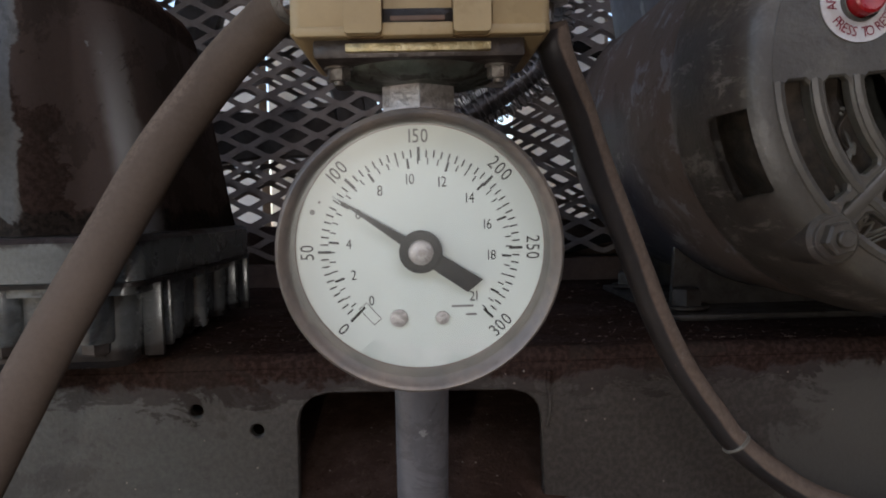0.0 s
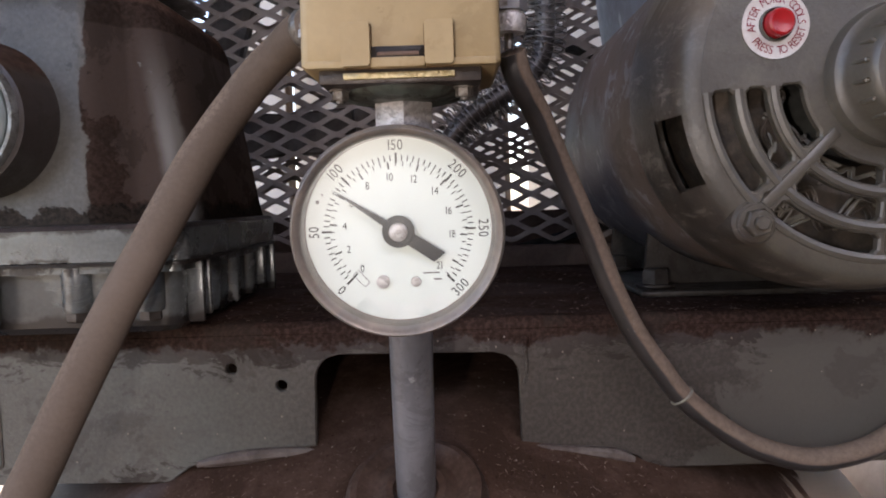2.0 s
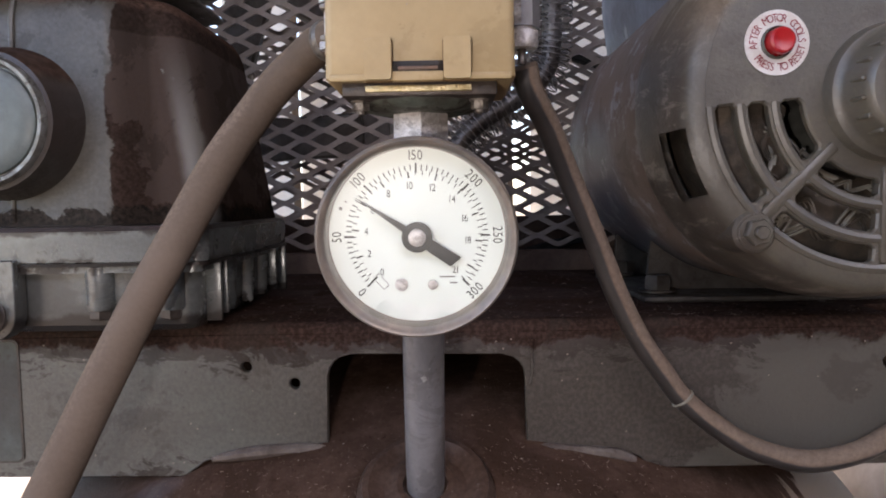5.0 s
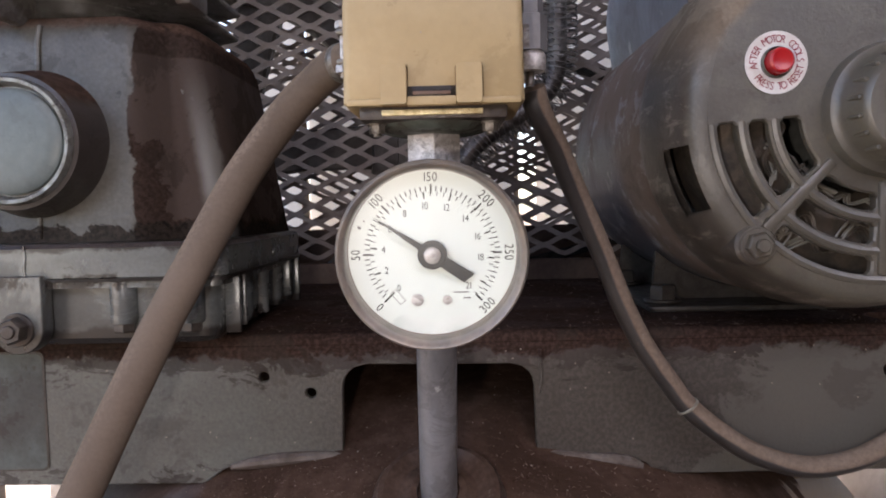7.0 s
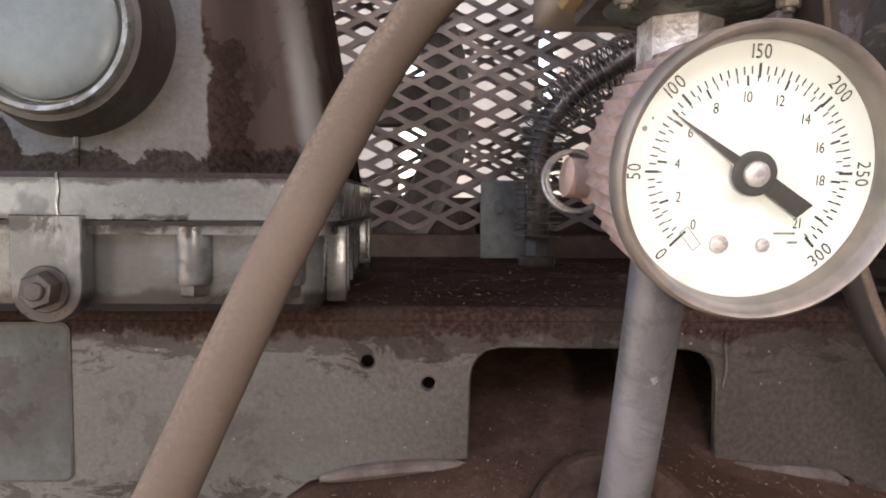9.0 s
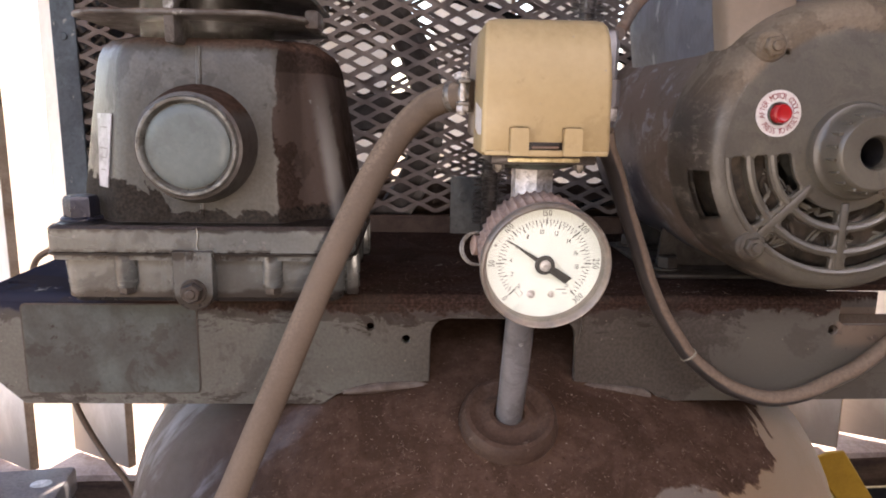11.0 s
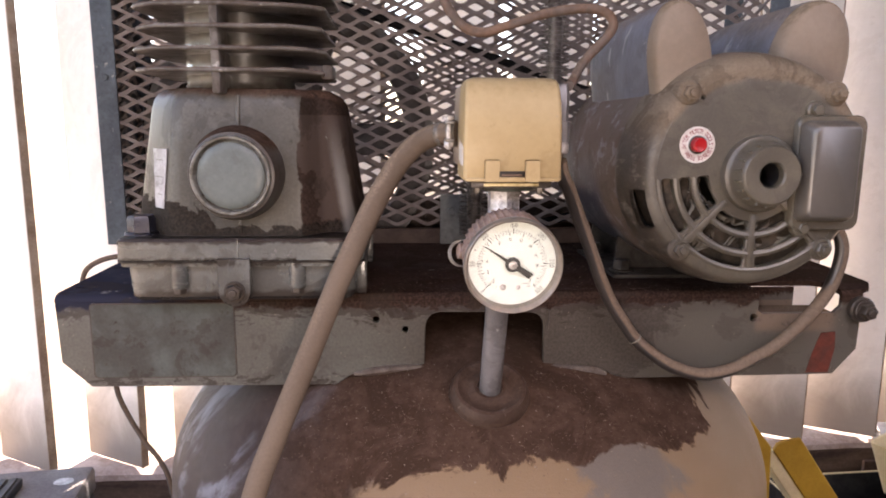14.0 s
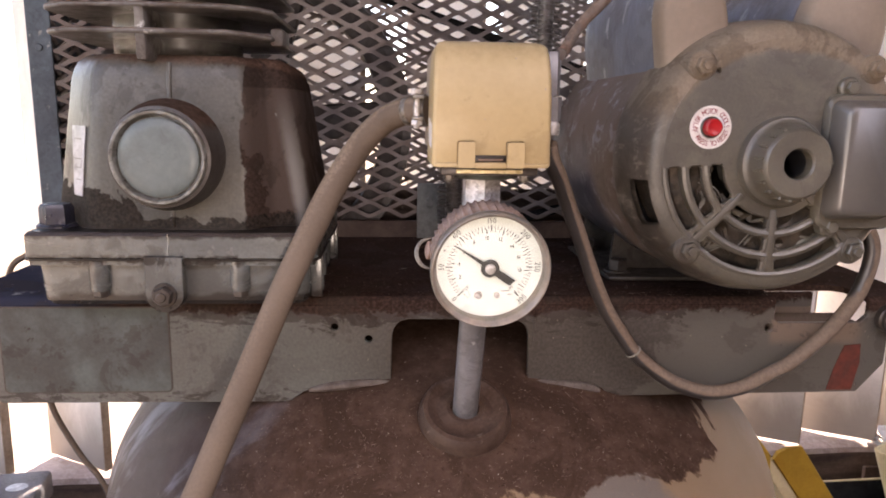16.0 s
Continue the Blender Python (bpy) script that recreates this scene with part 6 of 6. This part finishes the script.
def build_coil():
    c = thing("finned_tube", (-0.0045, 0.1820, 1.421), "dark discharge tube wound with thin wire fins", "cooling tube")
    line = spline(COIL, 12)
    bm = bmesh.new()
    sweep(bm, line, 0.0072, 16)
    part("core_tube", bm, M_COIL, c)
    # the fins: thin wire rings set along the tube
    bm = bmesh.new()
    total, marks = 0.0, []
    for a, b2 in zip(line, line[1:]):
        step = (b2 - a).length
        while total <= step:
            marks.append((a.lerp(b2, total / step), (b2 - a).normalized()))
            total += 0.0043
        total -= step
    for p, d in marks[:105]:
        r = 0.0152 + random.uniform(-0.0004, 0.0004)
        m = frame_to(p, d + Vector((random.uniform(-1, 1), random.uniform(-1, 1), 0)) * 0.05)
        lathe(bm, [(r - 0.0010, -0.0004), (r, -0.0003), (r, 0.0003), (r - 0.0010, 0.0004), (r - 0.0010, -0.0004)], m, 28)
        for k in range(9):
            add_box(bm, 0.0060, r - 0.0008, -0.0003, 0.0003, -0.0003, 0.0003, 0, 1, m @ pose(0, 0, 0, 0, 0, 40 * k + random.uniform(-8, 8)))
    ob = part("fin_winding", bm, M_COIL, c, "close thin wire fins")
    tagged(ob, kind="stuff")
    bm = bmesh.new()
    lathe(bm, [(0, 0.0), (0.0125, 0.0), (0.0130, 0.0010), (0.0130, 0.0050), (0.0120, 0.0060), (0.0086, 0.0064), (0.0082, 0.0080), (0.0082, 0.0170), (0, 0.0170)], Matrix.Translation((-0.0045, 0.1820, 1.4212)) @ pose(0, 0, 0, 0, 0, 14), 6)
    part("union_nut", bm, M_FOOT, c, "dull steel union nut")


# ---- belt guard ----
WX, WZ = -0.205, 1.5330


def mesh_panel(x0, x1, z0, z1, wide=0.0346, high=0.0148, w=0.0039, deep=0.0020):
    """Expanded metal: curved strands that part and meet again, leaving lens-shaped openings."""
    verts, faces = [], []

    def strand(ax, az, s):
        k = len(verts)
        steps = 5
        for n in range(steps + 1):
            u = n / steps
            v = 0.35 * u + 0.65 * u * u * (3 - 2 * u)
            slope = s * high / wide * (0.35 + 0.65 * 6 * u * (1 - u))
            c = 1 / math.hypot(1, slope)
            px, pz = ax + u * wide / 2, az + s * v * high / 2
            yy = 0.0011 * s * (1 - 2 * u)
            hx, hz = -slope * c * w / 2, c * w / 2
            verts.extend([(px + hx, yy - deep / 2, pz + hz), (px - hx, yy - deep / 2 + 0.0008, pz - hz), (px - hx, yy + deep / 2 + 0.0008, pz - hz), (px + hx, yy + deep / 2, pz + hz)])
        for n in range(steps):
            a, b = k + 4 * n, k + 4 * n + 4
            faces.extend([(a, a + 1, b + 1, b), (a + 1, a + 2, b + 2, b + 1), (a + 2, a + 3, b + 3, b + 2), (a + 3, a, b, b + 3)])
    nx, nz = int((x1 - x0) / (wide / 2)), int((z1 - z0) / (high / 2))
    for i in range(nx):
        for j in range(nz + 1):
            if (i + j) % 2 == 0:
                for s in (-1, 1):
                    if 0 <= j + s <= nz:
                        strand(x0 + i * wide / 2, z0 + j * high / 2, s)
    me = bpy.data.meshes.new("mesh_panel")
    me.from_pydata(verts, [], faces)
    me.materials.append(M_MESH)
    return me


def build_guard():
    g = thing("belt_guard", (0, 0.30, 1.421), "box-shaped belt guard of brown expanded metal, blue-grey frame", "belt guard")
    front = mesh_panel(-0.3964, 0.325, 1.4425, 1.86)
    for name, y, dx in (("mesh_front", 0.240, 0.0), ("mesh_back", 0.345, 0.009)):
        ob = new(name, front)
        ob.parent, ob.matrix_basis = g, Matrix.Translation((dx, y - 0.30, -1.421))
    for name, x in (("mesh_side", -0.392), ("mesh_side", 0.328)):
        ob = new(name, mesh_panel(0.0, 0.10, 1.4425, 1.86))
        ob.parent, ob.matrix_basis = g, Matrix.Translation((x, 0.243 - 0.30, -1.421)) @ pose(0, 0, 0, 0, 0, 90)
    for name, box in (("frame_post", (-0.403, -0.381, 0.2365, 0.2390, 1.421, 1.87)), ("frame_post", (-0.403, -0.4005, 0.2390, 0.348, 1.421, 1.87)), ("frame_post", (0.325, 0.347, 0.2365, 0.2390, 1.421, 1.87)),
                      ("top_rail", (-0.403, 0.347, 0.2365, 0.2390, 1.85, 1.875)), ("frame_post", (-0.403, -0.381, 0.3465, 0.3490, 1.421, 1.87)), ("frame_post", (0.325, 0.347, 0.3465, 0.3490, 1.421, 1.87))):
        bm = bmesh.new()
        add_box(bm, *box, 0.0006, 1)
        part(name, bm, M_POST, g, "blue-grey painted flat steel")
    bm = bmesh.new()
    rod(bm, (-0.392, 0.2365, 1.6005), (-0.392, 0.2345, 1.6005), 0.0035, 14, 0.0006)
    part("rivet", bm, M_POST, g)
    bm = bmesh.new()
    add_box(bm, -0.0365, -0.0040, 0.2350, 0.2376, 1.421, 1.477, 0.0006, 1)
    part("mounting_tab", bm, M_TAB, g, "grey-green mounting tab")
    tab = bpy.data.objects["mounting_tab"]
    bm = bmesh.new()
    bolt(bm, (-0.0243, 0.2350, 1.4578), (0, -1, 0), 0.0050, 0.004, 1.3, 0.0)
    part("tab_bolt", bm, M_TAB, tab)
    bm = bmesh.new()
    add_box(bm, -0.40, 0.34, 0.2390, 0.2460, 1.421, 1.4380, 0.0006, 1)
    part("bottom_rail", bm, M_WELD, g, "brown dusty bottom rail")
    bm = bmesh.new()
    add_box(bm, -0.38, 0.325, 0.3000, 0.3030, 1.421, 1.4650, 0.0006, 1)
    part("lower_channel", bm, M_WELD, g, "dark dusty channel along the foot of the guard")
    # the wheel, pulley and belt inside
    w = thing("flywheel", (WX, 0.277, WZ), "dark cast iron flywheel with broad spokes inside the guard", "flywheel")
    f = Matrix.Translation((WX, 0.291, WZ)) @ UPRIGHT
    bm = bmesh.new()
    lathe(bm, [(0.131, 0.004), (0.133, 0), (0.154, 0), (0.154, 0.028), (0.133, 0.028), (0.131, 0.024), (0.131, 0.004)], f, 72)
    part("rim", bm, M_WHEEL, w)
    bm = bmesh.new()
    lathe(bm, [(0.1541, 0.002), (0.1620, 0.001), (0.1630, 0.004), (0.1580, 0.013), (0.1630, 0.022), (0.1620, 0.025), (0.1541, 0.024)], f, 72)
    part("groove", bm, M_RIM, w, "greyer worn belt groove")
    bm = bmesh.new()
    lathe(bm, [(0, -0.01), (0.03, -0.01), (0.03, 0.04), (0, 0.04)], f, 32)
    part("hub", bm, M_WHEEL, w)
    for a in (2, 74, 146, 218, 290):
        bm = bmesh.new()
        sheet(bm, [[(0.026, -0.022), (0.070, -0.0175), (0.134, -0.0195), (0.134, 0.0195), (0.070, 0.0175), (0.026, 0.022)]], 0.012, f @ pose(0, 0, 0.008, 0, 0, a), 0.002)
        part("spoke", bm, M_WHEEL, w)
    pl = thing("motor_pulley", (MX, 0.277, MZ), "small grooved motor pulley inside the guard", "pulley")
    f2 = Matrix.Translation((MX, 0.291, MZ)) @ UPRIGHT
    bm = bmesh.new()
    lathe(bm, [(0, 0.0), (0.060, 0.0), (0.060, 0.004), (0.052, 0.013), (0.060, 0.022), (0.060, 0.026), (0, 0.026)], f2, 48)
    part("sheave", bm, M_WHEEL, pl)
    bm = bmesh.new()
    rod(bm, (MX, 0.204, MZ), (MX, 0.285, MZ), 0.009, 20)
    part("shaft", bm, M_BOLT, pl)
    # The belt runs round both along their outer tangents.
    r0, r1 = 0.166, 0.061
    along = Vector((MX - WX, MZ - WZ))
    base, lean = math.atan2(along.y, along.x), math.acos((r0 - r1) / along.length)
    loop = [(WX + r0 * math.cos(a), WZ + r0 * math.sin(a)) for a in np.linspace(base + lean, base + 2 * math.pi - lean, 48)]
    loop += [(MX + r1 * math.cos(a), MZ + r1 * math.sin(a)) for a in np.linspace(base - lean, base + lean, 20)]
    inner = [(WX + (r0 - 0.008) * math.cos(a), WZ + (r0 - 0.008) * math.sin(a)) for a in np.linspace(base + lean, base + 2 * math.pi - lean, 48)]
    inner += [(MX + (r1 - 0.008) * math.cos(a), MZ + (r1 - 0.008) * math.sin(a)) for a in np.linspace(base - lean, base + lean, 20)]
    bm = bmesh.new()
    sheet(bm, [loop, inner], 0.012, Matrix.Translation((0, 0.284, 0)) @ UPRIGHT, 0.001)
    solo("drive_belt", bm, M_BELT, "black rubber drive belt round the flywheel", "belt")


# ---- things on the shelf ----
def tray(bm, w, d, h, t, taper=0.85):
    """An open tray standing at the origin."""
    outer = [(w / 2 * s, d / 2 * s, z) for s, z in ((taper, 0), (1, h))]
    secs = []
    for hw, hd, z in (outer[0], outer[1], (w / 2 - t, d / 2 - t, h), (w / 2 * taper - t, d / 2 * taper - t, t)):
        secs.append([Vector((x, y, z)) for x, y in rounded(2 * hw, 2 * hd, min(hw, hd) * 0.18, 0, 0, 4)])
    return loft(bm, secs)


def build_clutter():
    z = 0.81
    case = thing("grey_case", (-0.82, 0.55, z), "dark grey plastic case with a white spot on its lid", "tool case")
    m = Matrix.Translation((-0.825, 0.550, z)) @ pose(0, 0, 0, 0, 0, 8)
    bm = bmesh.new()
    add_box(bm, -0.20, 0.20, -0.085, 0.085, 0.0, 0.088, 0.008, 2, m)
    part("body", bm, M_BLACK, case, "black body")
    bm = bmesh.new()
    add_box(bm, -0.203, 0.203, -0.088, 0.088, 0.089, 0.135, 0.008, 2, m)
    part("lid", bm, M_CASE, case, "grey lid")
    bm = bmesh.new()
    lathe(bm, [(0, 0.1368), (0.016, 0.1362)], m @ pose(0.168, 0.030, 0) @ Matrix.Diagonal((1, 0.8, 1, 1)), 24)
    part("spot", bm, M_WHITE_SPOT, case, "smeared white sticker")
    bm = bmesh.new()
    add_box(bm, 0.02, 0.105, -0.07, 0.032, 0.134, 0.150, 0.004, 2, m)
    part("latch", bm, M_BLACK, case, "black ribbed handle latch")
    for k in range(5):
        bm = bmesh.new()
        add_box(bm, 0.026 + 0.016 * k, 0.036 + 0.016 * k, -0.062, 0.024, 0.149, 0.1535, 0.001, 1, m)
        part("latch_rib", bm, M_BLACK, bpy.data.objects["latch"])
    tr = thing("dark_tray", (0.80, 0.54, z), "black plastic tray with a pale rim, on the shelf", "tray")
    at = Matrix.Translation((0.800, 0.560, z)) @ pose(0, 0, 0, 0, 0, 3)
    bm = bmesh.new()
    tray(bm, 0.42, 0.13, 0.108, 0.004, 0.94)
    bm.transform(at)
    part("body", bm, M_DARKBOX, tr)
    bm = bmesh.new()
    sheet(bm, [rounded(0.424, 0.134, 0.012), rounded(0.416, 0.126, 0.010)], 0.002, at @ pose(0, 0, 0.1075))
    part("rim", bm, M_CREAM, tr, "thin pale rim")
    y = thing("parts_bin", (0.68, 0.50, z), "ochre parts bin with a cream side, leaning against the tray", "parts bin")
    bm = bmesh.new()
    sheet(bm, [[(0.527, 1.030), (0.532, 1.042), (0.547, 1.049), (0.571, 1.051), (0.728, 0.825), (0.684, 0.811)]], 0.008, Matrix.Translation((0, 0.500, 0)) @ UPRIGHT, 0.0015)
    part("front", bm, M_OCHRE, y, "ochre front panel")
    bm = bmesh.new()
    sheet(bm, [[(0.517, 1.012), (0.527, 1.031), (0.684, 0.812), (0.660, 0.811)]], 0.050, Matrix.Translation((0, 0.546, 0)) @ UPRIGHT, 0.0015)
    part("side", bm, M_CREAM, y, "cream side panel")
    for at, turn, dims in (((0.845, 0.545, 0.921), (0, 0, 32), (0.20, 0.13, 0.095)), ((0.800, 0.435, 0.812), (0, 0, 38), (0.21, 0.13, 0.130))):
        b2 = thing("parts_tub", at, "cream parts tub with a rounded rim and ochre contents", "parts tub", "parts tubs")
        m = Matrix.Translation(at) @ pose(0, 0, 0, *turn)
        bm = bmesh.new()
        tray(bm, *dims, 0.004, 0.7)
        bm.transform(m)
        part("tub", bm, M_CREAM, b2)
        bm = bmesh.new()
        add_box(bm, -0.055, 0.055, -0.032, 0.032, 0.0045, dims[2] * 0.6, 0.004, 1, m)
        part("contents", bm, M_OCHRE, b2, "ochre contents")
    bm = bmesh.new()
    sheet(bm, [[(0.420, 1.155), (0.428, 1.152), (0.512, 1.046), (0.524, 0.811), (0.490, 0.811), (0.495, 1.030)]], 0.02, Matrix.Translation((0, 0.495, 0)) @ UPRIGHT, 0.002)
    solo("ochre_board", bm, M_OCHRE, "ochre plastic board standing on the shelf beside the tank", "plastic board")
    p = thing("paper_stack", (0.98, 0.73, 0.885), "loose stack of curled papers on the fence rail", "papers")
    for k in range(7):
        bm = bmesh.new()
        b = bmesh.new()
        bmesh.ops.create_grid(b, x_segments=10, y_segments=3, size=1, matrix=Matrix.Translation((1.09 + random.uniform(-0.02, 0.02), 0.775 + random.uniform(-0.012, 0.012), 0)) @ pose(0, 0, 0, 0, 0, random.uniform(-5, 9)) @ Matrix.Diagonal((0.15, 0.06, 1, 1)))
        for v in b.verts:
            v.co.z = 0.893 + 0.0030 * k + 0.003 * noise.noise(Vector((v.co.x * 12, v.co.y * 12, k)))
        got = bmesh.ops.extrude_face_region(b, geom=b.faces[:])
        bmesh.ops.translate(b, vec=(0, 0, 0.0012), verts=[v for v in got["geom"] if isinstance(v, bmesh.types.BMVert)])
        merge(bm, b)
        part("sheet", bm, M_PAPER, p)
    bm = bmesh.new()
    add_box(bm, 0.83, 1.02, 0.690, 0.698, 0.81, 0.905, 0.001, 1, None)
    solo("cardboard_scrap", bm, M_CARD, "dark brown cardboard scrap leaning on the rail", "cardboard")


def build_flakes():
    """Small pale chips lying in the dust of the deck and the tank's head."""
    for name, label, spots in (
            ("deck_flakes", "pale chips of debris scattered in the deck's dust", [(Vector((x, y, 1.4212)), Vector((0, 0, 1))) for x, y in zip(np.random.uniform(-0.115, 0.21, 900), 0.006 + 0.23 * np.random.random(900) ** 1.5)]),
            ("tank_flakes", "pale chips of debris scattered in the tank's dust", [(Vector((x, y, dome_z(x, y))), dome_normal(x, y)) for x, y in zip(np.random.uniform(-0.19, 0.17, 1500), np.random.uniform(-0.10, 0.0, 1500)) if dome_z(x, y) > 1.30])):
        verts, faces = [], []
        for p, n in spots:
            m = frame_to(p, n) @ pose(0, 0, 0.0001, random.uniform(-14, 14), random.uniform(-14, 14), random.uniform(0, 360))
            a, b, h = random.uniform(0.0003, 0.0008) * random.choice((0.4, 0.6, 1, 1.8)), random.uniform(0.00007, 0.00018), 0.00008
            k = len(verts)
            verts.extend([tuple(m @ Vector(q)) for q in ((-a, -b, -h), (a, -b * 0.6, -h), (a * 0.8, b, -h), (-a * 0.7, b * 0.8, -h), (-a, -b, h), (a, -b * 0.6, h), (a * 0.8, b, h), (-a * 0.7, b * 0.8, h))])
            faces.extend([(k + 4, k + 5, k + 6, k + 7), (k, k + 1, k + 5, k + 4), (k + 1, k + 2, k + 6, k + 5), (k + 2, k + 3, k + 7, k + 6), (k + 3, k, k + 4, k + 7), (k + 3, k + 2, k + 1, k)])
        me = bpy.data.meshes.new(name)
        me.from_pydata(verts, [], faces)
        me.materials.append(M_FLAKE)
        tagged(new(name, me), label, "debris", kind="stuff")


build_setting()
build_fence()
build_shelf()
build_tank()
build_deck()
build_pump()
build_motor()
build_pipe()
build_gauge()
build_switch()
build_lines()
build_coil()
build_guard()
build_clutter()
build_flakes()
